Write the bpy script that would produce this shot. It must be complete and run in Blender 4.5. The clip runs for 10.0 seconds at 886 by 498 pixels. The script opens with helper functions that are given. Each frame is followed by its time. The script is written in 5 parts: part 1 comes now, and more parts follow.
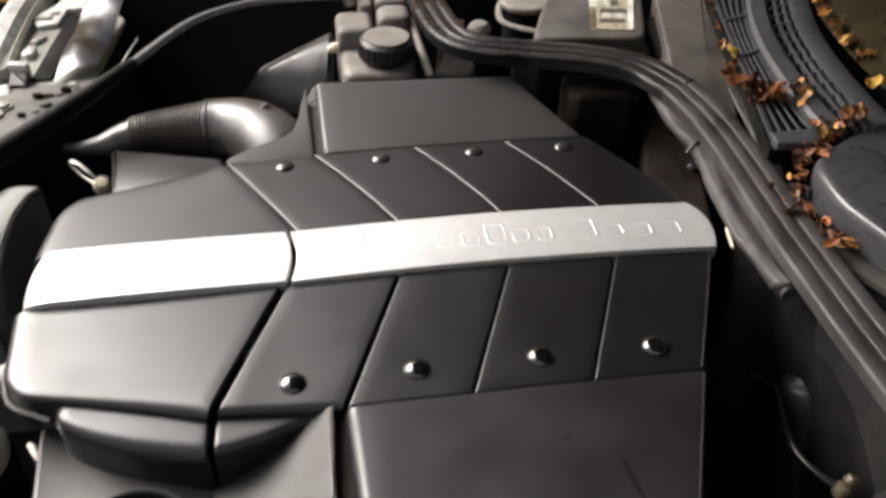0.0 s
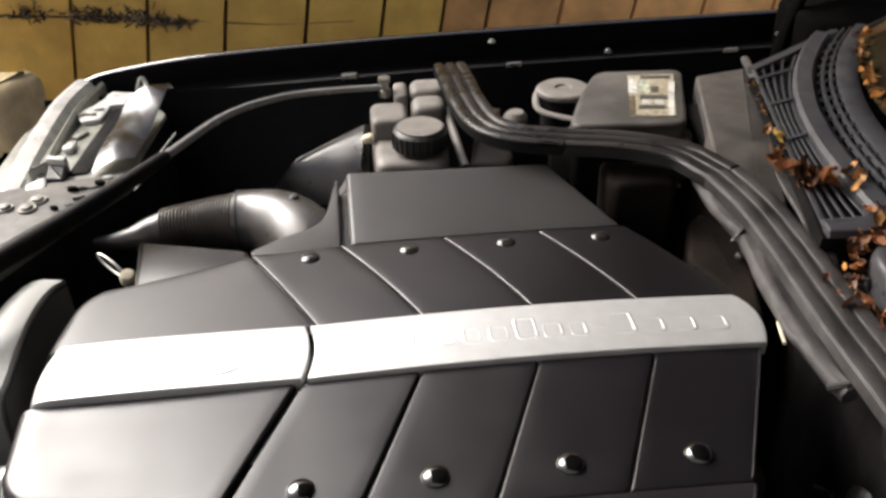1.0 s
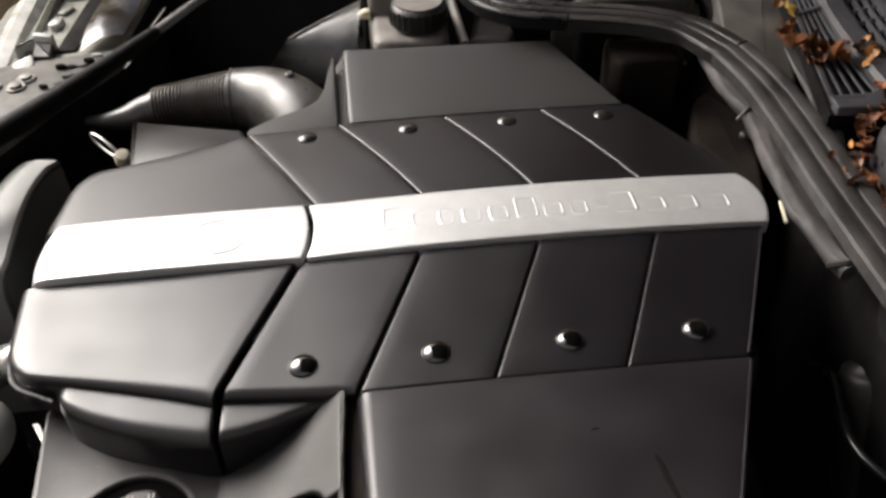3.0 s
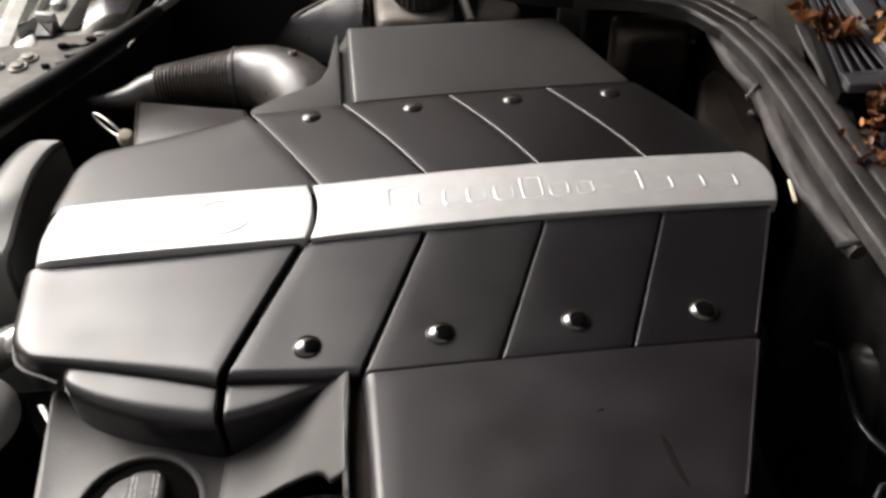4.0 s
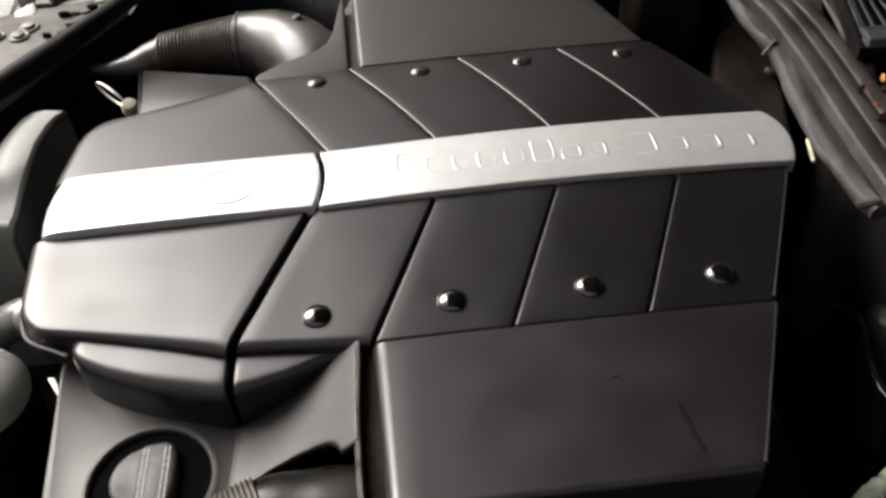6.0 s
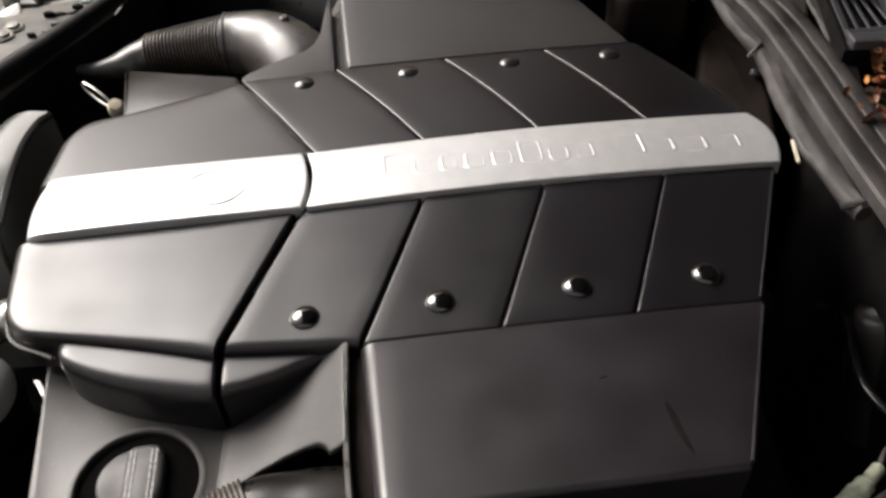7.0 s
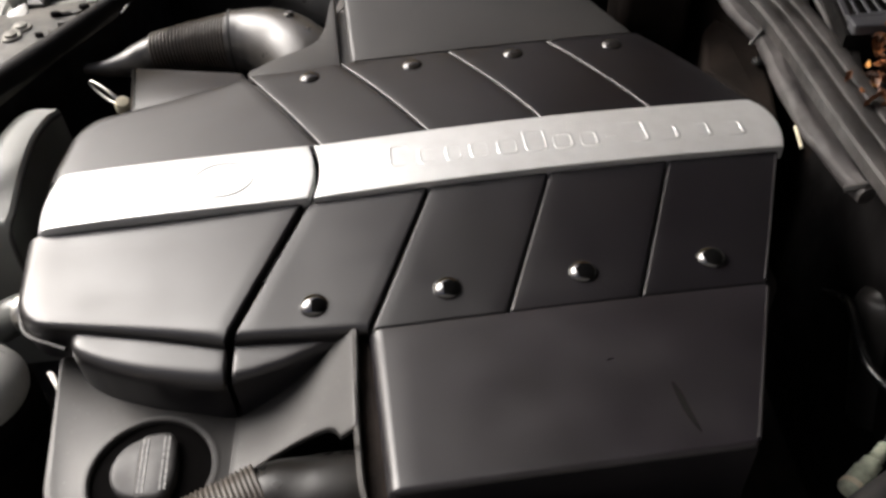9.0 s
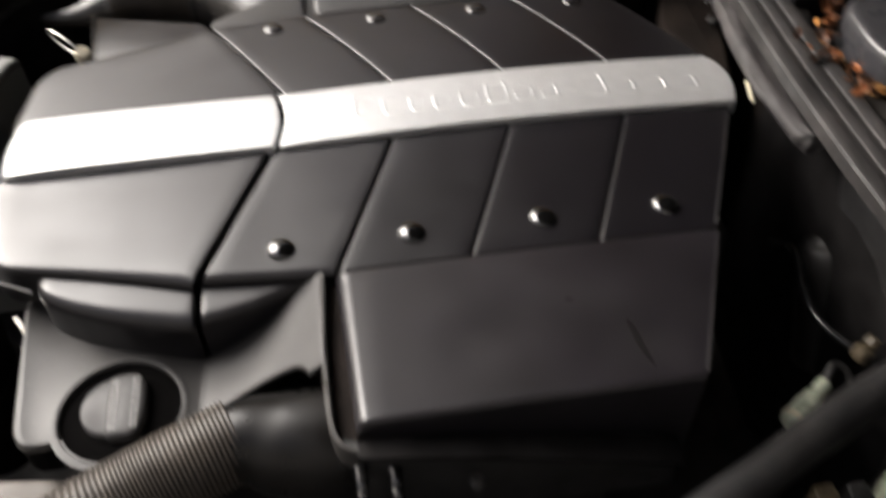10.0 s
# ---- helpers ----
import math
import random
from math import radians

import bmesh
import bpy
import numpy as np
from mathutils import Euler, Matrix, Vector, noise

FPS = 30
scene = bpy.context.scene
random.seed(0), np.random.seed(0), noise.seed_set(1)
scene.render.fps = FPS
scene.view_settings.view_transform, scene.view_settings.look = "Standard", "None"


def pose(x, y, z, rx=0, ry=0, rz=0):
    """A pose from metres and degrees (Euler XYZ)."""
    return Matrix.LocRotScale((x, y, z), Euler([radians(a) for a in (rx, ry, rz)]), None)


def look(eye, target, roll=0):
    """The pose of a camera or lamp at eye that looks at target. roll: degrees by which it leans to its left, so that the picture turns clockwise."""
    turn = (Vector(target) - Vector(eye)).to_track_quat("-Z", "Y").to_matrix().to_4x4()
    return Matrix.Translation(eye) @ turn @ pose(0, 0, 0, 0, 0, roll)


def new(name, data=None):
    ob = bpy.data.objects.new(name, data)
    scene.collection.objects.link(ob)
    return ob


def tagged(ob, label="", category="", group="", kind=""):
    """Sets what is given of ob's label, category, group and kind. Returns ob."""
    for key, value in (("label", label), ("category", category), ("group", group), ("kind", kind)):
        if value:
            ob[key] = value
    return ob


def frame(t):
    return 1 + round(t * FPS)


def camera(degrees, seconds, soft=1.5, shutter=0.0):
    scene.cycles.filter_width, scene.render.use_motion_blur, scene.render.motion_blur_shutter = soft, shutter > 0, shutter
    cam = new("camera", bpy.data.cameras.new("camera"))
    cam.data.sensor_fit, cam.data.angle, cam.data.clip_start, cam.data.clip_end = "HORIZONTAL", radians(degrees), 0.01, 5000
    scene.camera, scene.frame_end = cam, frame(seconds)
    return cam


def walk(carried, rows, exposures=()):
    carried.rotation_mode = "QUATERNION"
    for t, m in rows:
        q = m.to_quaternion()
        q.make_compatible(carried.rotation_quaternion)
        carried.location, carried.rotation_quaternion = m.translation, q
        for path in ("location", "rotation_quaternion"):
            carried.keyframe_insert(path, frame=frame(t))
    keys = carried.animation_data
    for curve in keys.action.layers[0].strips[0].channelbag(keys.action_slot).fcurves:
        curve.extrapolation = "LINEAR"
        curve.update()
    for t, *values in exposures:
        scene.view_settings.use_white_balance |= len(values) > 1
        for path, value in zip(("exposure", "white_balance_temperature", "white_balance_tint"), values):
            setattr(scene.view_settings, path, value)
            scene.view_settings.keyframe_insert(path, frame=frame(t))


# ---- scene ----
cam = camera(55.2, 10.0, soft=3.0, shutter=0.9)
PATH = [
    (0, (-0.1153, -0.6523, 1.3376), (0.1426, 0.8757, 0.0731), 1.55),
    (0.2, (-0.1036, -0.6408, 1.3305), (0.1487, 0.9121, 0.0957), 0.59),
    (0.3, (-0.0969, -0.6341, 1.3320), (0.1514, 0.9380, 0.1209), 0.50),
    (0.5, (-0.0851, -0.6252, 1.3272), (0.1571, 1.0021, 0.1900), -0.30),
    (0.7, (-0.0799, -0.6235, 1.3187), (0.1153, 1.0339, 0.2164), -1.01),
    (0.8, (-0.0789, -0.6214, 1.3149), (0.0889, 1.0424, 0.2179), -1.28),
    (1, (-0.0799, -0.6200, 1.3128), (0.0588, 1.0505, 0.2218), -1.39),
    (1.2, (-0.0799, -0.6261, 1.3105), (0.0583, 1.0283, 0.1952), -1.35),
    (1.3, (-0.0786, -0.6341, 1.3048), (0.0531, 1.0142, 0.1797), -1.45),
    (1.5, (-0.0809, -0.6366, 1.3041), (0.0557, 0.9567, 0.1030), -1.10),
    (1.7, (-0.0811, -0.6352, 1.3029), (0.0344, 0.9291, 0.0620), -1.67),
    (1.8, (-0.0797, -0.6355, 1.3021), (0.0234, 0.9182, 0.0470), -1.98),
    (2, (-0.0770, -0.6315, 1.3010), (0.0270, 0.9010, 0.0202), -2.52),
    (2.2, (-0.0808, -0.6253, 1.3039), (0.0339, 0.9038, 0.0198), -2.31),
    (2.3, (-0.0828, -0.6223, 1.3041), (0.0320, 0.9064, 0.0197), -1.88),
    (2.5, (-0.0828, -0.6181, 1.3037), (0.0359, 0.9034, 0.0111), -1.53),
    (2.7, (-0.0810, -0.6173, 1.3027), (0.0447, 0.8994, 0.0052), -1.54),
    (3.8, (-0.0822, -0.6147, 1.2999), (0.0208, 0.8739, -0.0318), -1.72),
    (4, (-0.0794, -0.6128, 1.2983), (0.0244, 0.8684, -0.0416), -2.02),
    (4.2, (-0.0794, -0.6115, 1.2950), (0.0302, 0.8590, -0.0562), -2.07),
    (4.5, (-0.0800, -0.6085, 1.2894), (0.0091, 0.8357, -0.0913), -2.49),
    (4.8, (-0.0790, -0.6078, 1.2889), (-0.0036, 0.8302, -0.0991), -2.90),
    (5, (-0.0780, -0.6069, 1.2885), (-0.0001, 0.8294, -0.1010), -2.77),
    (5.2, (-0.0797, -0.6050, 1.2890), (-0.0123, 0.8250, -0.1076), -3.03),
    (6.3, (-0.0778, -0.6027, 1.2899), (-0.0051, 0.8266, -0.1072), -3.75),
    (6.5, (-0.0779, -0.6021, 1.2880), (0.0015, 0.8292, -0.1067), -3.39),
    (6.8, (-0.0786, -0.6032, 1.2896), (0.0194, 0.8223, -0.1098), -3.01),
    (7, (-0.0790, -0.6037, 1.2901), (0.0225, 0.8245, -0.1063), -2.86),
    (7.2, (-0.0826, -0.6036, 1.2906), (0.0179, 0.8269, -0.1034), -2.72),
    (7.5, (-0.0834, -0.6066, 1.2929), (0.0289, 0.8252, -0.0991), -2.17),
    (7.8, (-0.0848, -0.6102, 1.2938), (0.0483, 0.8251, -0.0927), -1.73),
    (8, (-0.0855, -0.6140, 1.2914), (0.0504, 0.8241, -0.0918), -1.69),
    (8.2, (-0.0860, -0.6142, 1.2897), (0.0377, 0.8195, -0.0993), -2.29),
    (8.5, (-0.0880, -0.6128, 1.2878), (0.0051, 0.8359, -0.0878), -3.26),
    (8.8, (-0.0819, -0.6148, 1.2857), (-0.0088, 0.8187, -0.1070), -4.18),
    (9, (-0.0820, -0.6165, 1.2865), (0.0086, 0.8163, -0.1059), -3.93),
    (9.2, (-0.0864, -0.6165, 1.2880), (0.0048, 0.8240, -0.0964), -3.63),
    (9.5, (-0.0867, -0.6204, 1.2844), (0.0055, 0.8138, -0.1065), -2.67),
    (9.7, (-0.0867, -0.6244, 1.2849), (0.0305, 0.7905, -0.1237), -2.03),
    (9.8, (-0.0877, -0.6299, 1.2863), (0.0424, 0.7801, -0.1262), -1.88),
    (10, (-0.0906, -0.6426, 1.2859), (0.0908, 0.7281, -0.1592), -0.99),
]
walk(cam, [(t, look(eye, target, roll)) for t, eye, target, roll in PATH],
     exposures=[(0, 1.43), (1.3, 1.42), (2.0, 1.13), (10, 1.11)])

# ---- light ----
SUN_AZ, SUN_EL = radians(-50), radians(38)      # azimuth from +y towards +x
world = bpy.data.worlds.new("overcast_sky")
world.use_nodes = True
scene.world = world
wn = world.node_tree.nodes
sky = wn.new("ShaderNodeTexSky")
sky.sky_type, sky.sun_disc = "NISHITA", False
sky.sun_elevation, sky.sun_rotation = SUN_EL, SUN_AZ
sky.air_density, sky.dust_density, sky.ozone_density = 0.6, 9.0, 0.8
wn["Background"].inputs[1].default_value = 0.09
world.node_tree.links.new(sky.outputs[0], wn["Background"].inputs[0])
sun_data = bpy.data.lights.new("sun", "SUN")
sun_data.energy, sun_data.angle, sun_data.color = 2.8, radians(44), (1.0, 0.985, 0.972)
sun = new("sun", sun_data)
sun_dir = Vector((math.sin(SUN_AZ) * math.cos(SUN_EL), math.cos(SUN_AZ) * math.cos(SUN_EL), math.sin(SUN_EL)))
sun.matrix_world = Matrix.Translation((0, 0, 6)) @ sun_dir.to_track_quat("Z", "Y").to_matrix().to_4x4()
scene.view_settings.exposure = 1.0


# ---- materials ----
def mat(name, base, rough=0.5, metal=0.0, vary=0.25, scale=30.0, bump=0.1, bump_scale=400.0, coat=0.0,
        dust=0.0, dust_color=(0.25, 0.22, 0.18), spec=0.5, rough_vary=0.12, random_piece=0.0, scuff=0.0):
    m = bpy.data.materials.new(name)
    m.use_nodes = True
    n, link = m.node_tree.nodes, m.node_tree.links
    b = n["Principled BSDF"]
    b.inputs["Metallic"].default_value = metal
    b.inputs["Specular IOR Level"].default_value = spec
    b.inputs["Coat Weight"].default_value = coat
    b.inputs["Coat Roughness"].default_value = 0.06
    co = n.new("ShaderNodeTexCoord")
    n1 = n.new("ShaderNodeTexNoise")
    n1.inputs["Scale"].default_value, n1.inputs["Detail"].default_value = scale, 6
    link.new(co.outputs["Object"], n1.inputs["Vector"])
    ramp = n.new("ShaderNodeValToRGB")
    ramp.color_ramp.elements[0].position, ramp.color_ramp.elements[1].position = 0.3, 0.72
    ramp.color_ramp.elements[0].color = (*[c * (1 - vary) for c in base], 1)
    ramp.color_ramp.elements[1].color = (*[min(1, c * (1 + vary)) for c in base], 1)
    link.new(n1.outputs["Fac"], ramp.inputs["Fac"])
    color = ramp.outputs["Color"]
    if random_piece:
        info, mixr, mul = n.new("ShaderNodeObjectInfo"), n.new("ShaderNodeMapRange"), n.new("ShaderNodeVectorMath")
        mixr.inputs["To Min"].default_value, mixr.inputs["To Max"].default_value = 1 - random_piece, 1 + random_piece
        link.new(info.outputs["Random"], mixr.inputs["Value"])
        mul.operation = "SCALE"
        link.new(color, mul.inputs[0])
        link.new(mixr.outputs["Result"], mul.inputs["Scale"])
        color = mul.outputs["Vector"]
    rr = n.new("ShaderNodeMapRange")
    rr.inputs["From Min"].default_value, rr.inputs["From Max"].default_value = 0.3, 0.7
    rr.inputs["To Min"].default_value, rr.inputs["To Max"].default_value = max(0, rough - rough_vary), min(1, rough + rough_vary)
    n3 = n.new("ShaderNodeTexNoise")
    n3.inputs["Scale"].default_value, n3.inputs["Detail"].default_value = scale * 1.4, 4
    link.new(co.outputs["Object"], n3.inputs["Vector"])
    link.new(n3.outputs["Fac"], rr.inputs["Value"])
    roughness = rr.outputs["Result"]
    if dust:
        nd, rd, mx = n.new("ShaderNodeTexNoise"), n.new("ShaderNodeMapRange"), n.new("ShaderNodeMix")
        nd.inputs["Scale"].default_value, nd.inputs["Detail"].default_value, nd.inputs["Roughness"].default_value = 14, 5, 0.6
        link.new(co.outputs["Object"], nd.inputs["Vector"])
        rd.interpolation_type = "SMOOTHSTEP"
        rd.inputs["From Min"].default_value, rd.inputs["From Max"].default_value, rd.inputs["To Max"].default_value = 0.35, 0.75, dust
        link.new(nd.outputs["Fac"], rd.inputs["Value"])
        mx.data_type = "RGBA"
        link.new(rd.outputs["Result"], mx.inputs["Factor"])
        link.new(color, mx.inputs["A"])
        mx.inputs["B"].default_value = (*dust_color, 1)
        color = mx.outputs["Result"]
    if scuff:
        # long faint rub marks and fine pale dust specks
        mp, ns, rs, add = n.new("ShaderNodeMapping"), n.new("ShaderNodeTexNoise"), n.new("ShaderNodeMapRange"), n.new("ShaderNodeMath")
        mp.inputs["Rotation"].default_value, mp.inputs["Scale"].default_value = (0, 0, 1.1), (16, 42, 30)
        link.new(co.outputs["Object"], mp.inputs["Vector"])
        link.new(mp.outputs["Vector"], ns.inputs["Vector"])
        ns.inputs["Scale"].default_value, ns.inputs["Detail"].default_value = 1.0, 3
        rs.inputs["From Min"].default_value, rs.inputs["From Max"].default_value, rs.inputs["To Max"].default_value = 0.48, 0.85, scuff
        link.new(ns.outputs["Fac"], rs.inputs["Value"])
        add.operation = "ADD"
        link.new(roughness, add.inputs[0])
        link.new(rs.outputs["Result"], add.inputs[1])
        roughness = add.outputs[0]
        vo, rv, mv = n.new("ShaderNodeTexVoronoi"), n.new("ShaderNodeMapRange"), n.new("ShaderNodeMix")
        vo.inputs["Scale"].default_value = 110
        link.new(co.outputs["Object"], vo.inputs["Vector"])
        rv.inputs["From Min"].default_value, rv.inputs["From Max"].default_value = 0.05, 0.13
        rv.inputs["To Min"].default_value, rv.inputs["To Max"].default_value = max(0.0, scuff - 0.03) * 1.3, 0.0
        link.new(vo.outputs["Distance"], rv.inputs["Value"])
        mv.data_type = "RGBA"
        link.new(rv.outputs["Result"], mv.inputs["Factor"])
        link.new(color, mv.inputs["A"])
        mv.inputs["B"].default_value = (0.30, 0.28, 0.26, 1)
        color = mv.outputs["Result"]
    link.new(color, b.inputs["Base Color"])
    link.new(roughness, b.inputs["Roughness"])
    if bump:
        n2, bp = n.new("ShaderNodeTexNoise"), n.new("ShaderNodeBump")
        n2.inputs["Scale"].default_value, n2.inputs["Detail"].default_value = bump_scale, 3
        link.new(co.outputs["Object"], n2.inputs["Vector"])
        bp.inputs["Strength"].default_value, bp.inputs["Distance"].default_value = bump, 0.002
        link.new(n2.outputs["Fac"], bp.inputs["Height"])
        link.new(bp.outputs["Normal"], b.inputs["Normal"])
    return m


M_COVER = mat("satin_black_plastic", (0.0028, 0.0022, 0.0033), 0.375, spec=0.60, vary=0.25, scale=16, bump=0.035, bump_scale=700, rough_vary=0.037, dust=0.010, dust_color=(0.18, 0.175, 0.205), scuff=0.03)
# Cover plastic with a lifted base, for the light the tilted lid catches.
M_BOX = mat("lifted_satin_black_plastic", (0.0064, 0.0054, 0.0070), 0.39, spec=0.60, vary=0.3, scale=16, bump=0.035, bump_scale=700, rough_vary=0.04, dust=0.012, dust_color=(0.20, 0.195, 0.215), scuff=0.04)
# Lighter still: the far box's reflected sky light is put into the base.
M_BOX_F = mat("far_lit_satin_black_plastic", (0.0235, 0.0228, 0.0225), 0.44, spec=0.45, vary=0.10, scale=14, bump=0.04, bump_scale=900, rough_vary=0.04, dust=0.01)
M_DECK = mat("matt_black_plastic", (0.0165, 0.0158, 0.0153), 0.50, vary=0.15, scale=9, bump=0.10, bump_scale=700, rough_vary=0.07, dust=0.022, scuff=0.10)
M_BLACK = mat("black_plastic", (0.012, 0.012, 0.012), 0.5, vary=0.3, bump=0.15, bump_scale=300, dust=0.04)
# Black for grimy metal, and for sides and hollows kept in shade.
M_VOID = mat("grimy_and_shade_black", (0.0095, 0.0090, 0.0090), 0.8, vary=0.5, bump=0.4, bump_scale=60, spec=0.04)
M_SOOT = mat("oily_dark_metal", (0.026, 0.0245, 0.0235), 0.7, vary=0.6, scale=20, bump=0.4, bump_scale=60, spec=0.15)
M_SILVER = mat("silver_painted_trim", (0.60, 0.612, 0.615), 0.40, metal=0.55, vary=0.05, scale=60, bump=0.03, bump_scale=1500, rough_vary=0.04)
M_GLOSS = mat("glossy_black_plug", (0.004, 0.004, 0.004), 0.09, vary=0.2, bump=0, rough_vary=0.03, spec=0.8, coat=0.8)
M_GLOSS_F = mat("dulled_black_plug", (0.012, 0.011, 0.011), 0.20, vary=0.3, bump=0.05, rough_vary=0.05, spec=0.6, coat=0.15, dust=0.05)
M_DUCT = mat("smooth_dark_duct_plastic", (0.036, 0.034, 0.032), 0.36, spec=0.72, coat=0.05, vary=0.35, scale=40, bump=0.05, bump_scale=250, dust=0.06)
M_HOSE = mat("ribbed_brown_black_hose", (0.038, 0.0315, 0.0255), 0.48, vary=0.25, bump=0.1, dust=0.12)
M_PAINT = mat("black_car_paint", (0.006, 0.006, 0.007), 0.12, vary=0.1, bump=0, coat=1.0, rough_vary=0.04)
M_PAINT_IN = mat("black_painted_inner_metal", (0.0042, 0.0040, 0.0042), 0.6, vary=0.3, bump=0.1, bump_scale=80, spec=0.05)
# Near-black without sheen; keeps recesses, hidden sides and corners as dark as shade.
M_JET = mat("shade_black", (0.0024, 0.0022, 0.0022), 0.9, vary=0.3, bump=0.15, bump_scale=40, spec=0.02)
M_RUBBER = mat("weathered_black_rubber", (0.024, 0.023, 0.0225), 0.50, spec=0.4, vary=0.5, scale=30, bump=0.5, bump_scale=110, dust=0.5, dust_color=(0.088, 0.081, 0.079))
M_RUBBER_M = mat("mid_tone_black_rubber", (0.0125, 0.0118, 0.0116), 0.37, spec=0.5, vary=0.5, scale=30, bump=0.3, bump_scale=110, dust=0.16, dust_color=(0.078, 0.071, 0.068))
M_RUBBER_C = mat("darker_black_rubber", (0.0085, 0.008, 0.008), 0.30, spec=0.6, vary=0.5, scale=30, bump=0.2, bump_scale=110, dust=0.03, dust_color=(0.07, 0.064, 0.06))
M_HOSE_B = mat("dull_black_hose_rubber", (0.006, 0.006, 0.006), 0.6, vary=0.3, bump=0.15, spec=0.12)
M_HOSE_G = mat("smooth_grey_hose", (0.15, 0.148, 0.145), 0.24, spec=1.0, vary=0.1, scale=60, bump=0.02, rough_vary=0.04)
M_NECK = mat("scuffed_dark_neck_plastic", (0.042, 0.041, 0.040), 0.36, spec=0.8, vary=0.6, scale=18, bump=0.8, bump_scale=26, dust=0.2, dust_color=(0.09, 0.084, 0.076))
M_ELBOW = mat("satin_black_elbow", (0.0115, 0.011, 0.0108), 0.42, spec=0.4, vary=0.2, scale=30, bump=0.05, dust=0.02, scuff=0.06)
# Base and sheen lowered for the near elbow's shade under fin and box.
M_ELBOW_S = mat("darkened_smooth_black", (0.0042, 0.0040, 0.0039), 0.36, spec=0.24, vary=0.3, scale=30, bump=0.04, dust=0.02)
M_HOSE_D = mat("dark_brown_black_hose", (0.0040, 0.0037, 0.0035), 0.50, spec=0.14, vary=0.4, scale=40, bump=0.1, dust=0.06, dust_color=(0.05, 0.036, 0.028))
M_CAST = mat("dull_zinc", (0.19, 0.185, 0.165), 0.55, metal=0.3, vary=0.6, scale=80, bump=0.3, dust=0.3)
M_TAN = mat("grimy_tan_plastic", (0.09, 0.070, 0.042), 0.45, vary=0.7, scale=110, bump=0.2)
M_FOAM = mat("dusty_foam_sleeve", (0.044, 0.041, 0.041), 0.6, spec=0.35, vary=0.45, bump=0.6, bump_scale=70, dust=0.45, dust_color=(0.10, 0.092, 0.09))
M_INSUL = mat("stained_firewall_insulation", (0.013, 0.0105, 0.0092), 0.85, spec=0.05, vary=0.7, scale=10, bump=0.5, bump_scale=60, dust=0.3, dust_color=(0.05, 0.037, 0.030))
M_PAD = mat("brown_stained_padding", (0.017, 0.0135, 0.012), 0.8, spec=0.1, vary=0.6, scale=16, bump=0.5, bump_scale=80, dust=0.3, dust_color=(0.07, 0.050, 0.038))
M_TANK = mat("dusty_grey_brown_tank", (0.13, 0.12, 0.108), 0.6, vary=0.25, scale=30, bump=0.2, bump_scale=160, dust=0.45, dust_color=(0.24, 0.215, 0.19))
M_LID = mat("dusty_grey_lid", (0.040, 0.037, 0.034), 0.6, vary=0.35, scale=18, bump=0.2, bump_scale=220, dust=0.5, dust_color=(0.10, 0.09, 0.079))
M_GRILLE = mat("faded_blue_grey_cowl_plastic", (0.052, 0.053, 0.061), 0.48, vary=0.25, scale=25, bump=0.15, dust=0.3, dust_color=(0.085, 0.082, 0.082))
M_COWL = mat("smooth_grey_cowl_cover", (0.043, 0.043, 0.048), 0.33, vary=0.2, bump=0.06, dust=0.2, dust_color=(0.09, 0.085, 0.08))
M_GLASS = mat("dusty_windscreen", (0.034, 0.027, 0.015), 0.15, vary=0.35, scale=6, bump=0, dust=0.4, dust_color=(0.085, 0.066, 0.036))
M_LEAF = mat("dried_orange_brown_leaf", (0.16, 0.055, 0.016), 0.5, vary=0.9, scale=60, bump=0.3, bump_scale=150, random_piece=0.75)
M_LEAF_G = mat("dried_golden_leaf", (0.36, 0.17, 0.045), 0.5, vary=0.7, scale=45, bump=0.3, bump_scale=150, random_piece=0.6)
M_LEAF_Y = mat("dried_yellow_leaf", (0.52, 0.33, 0.07), 0.55, vary=0.3, scale=70, bump=0.3, bump_scale=150)
M_LAMP = mat("grey_green_headlight_plastic", (0.19, 0.195, 0.165), 0.40, vary=0.4, scale=40, bump=0.2, dust=0.2)
M_LENS = mat("hazed_headlight_lens", (0.50, 0.50, 0.47), 0.30, vary=0.22, scale=30, bump=0.08, bump_scale=60)
M_FOIL = mat("bright_metal_sheet", (0.085, 0.086, 0.088), 0.27, metal=1.0, vary=0.3, scale=14, bump=0.10, bump_scale=30, rough_vary=0.08)
M_PLATE = mat("grey_support_plate", (0.050, 0.049, 0.044), 0.5, vary=0.45, scale=30, bump=0.3, bump_scale=100, dust=0.25)
M_PLATE_D = mat("dark_bulkhead_plate", (0.012, 0.012, 0.0125), 0.5, spec=0.3, vary=0.35, scale=30, bump=0.2, bump_scale=100, dust=0.05)
M_STEEL = mat("zinc_plated_steel", (0.42, 0.41, 0.38), 0.35, metal=0.9, vary=0.3, bump=0.2)
# Metallic coat, so that the dark pipes show a bright highlight.
M_COATED = mat("black_coated_shiny_steel", (0.05, 0.05, 0.05), 0.24, metal=0.8, vary=0.6, scale=20, bump=0.1, spec=0.6)
M_SHROUD = mat("grey_green_shroud_plastic", (0.115, 0.12, 0.112), 0.38, vary=0.12, scale=10, bump=0.05, dust=0.08)
M_PALE = mat("pale_yellow_plastic", (0.72, 0.66, 0.50), 0.45, vary=0.2, bump=0.1)
M_CONN = mat("pale_green_connector_plastic", (0.42, 0.46, 0.36), 0.30, vary=0.5, scale=90, bump=0.1, dust=0.3)
M_LABEL = mat("aged_white_label", (0.30, 0.27, 0.20), 0.35, vary=0.5, scale=120, bump=0.1)
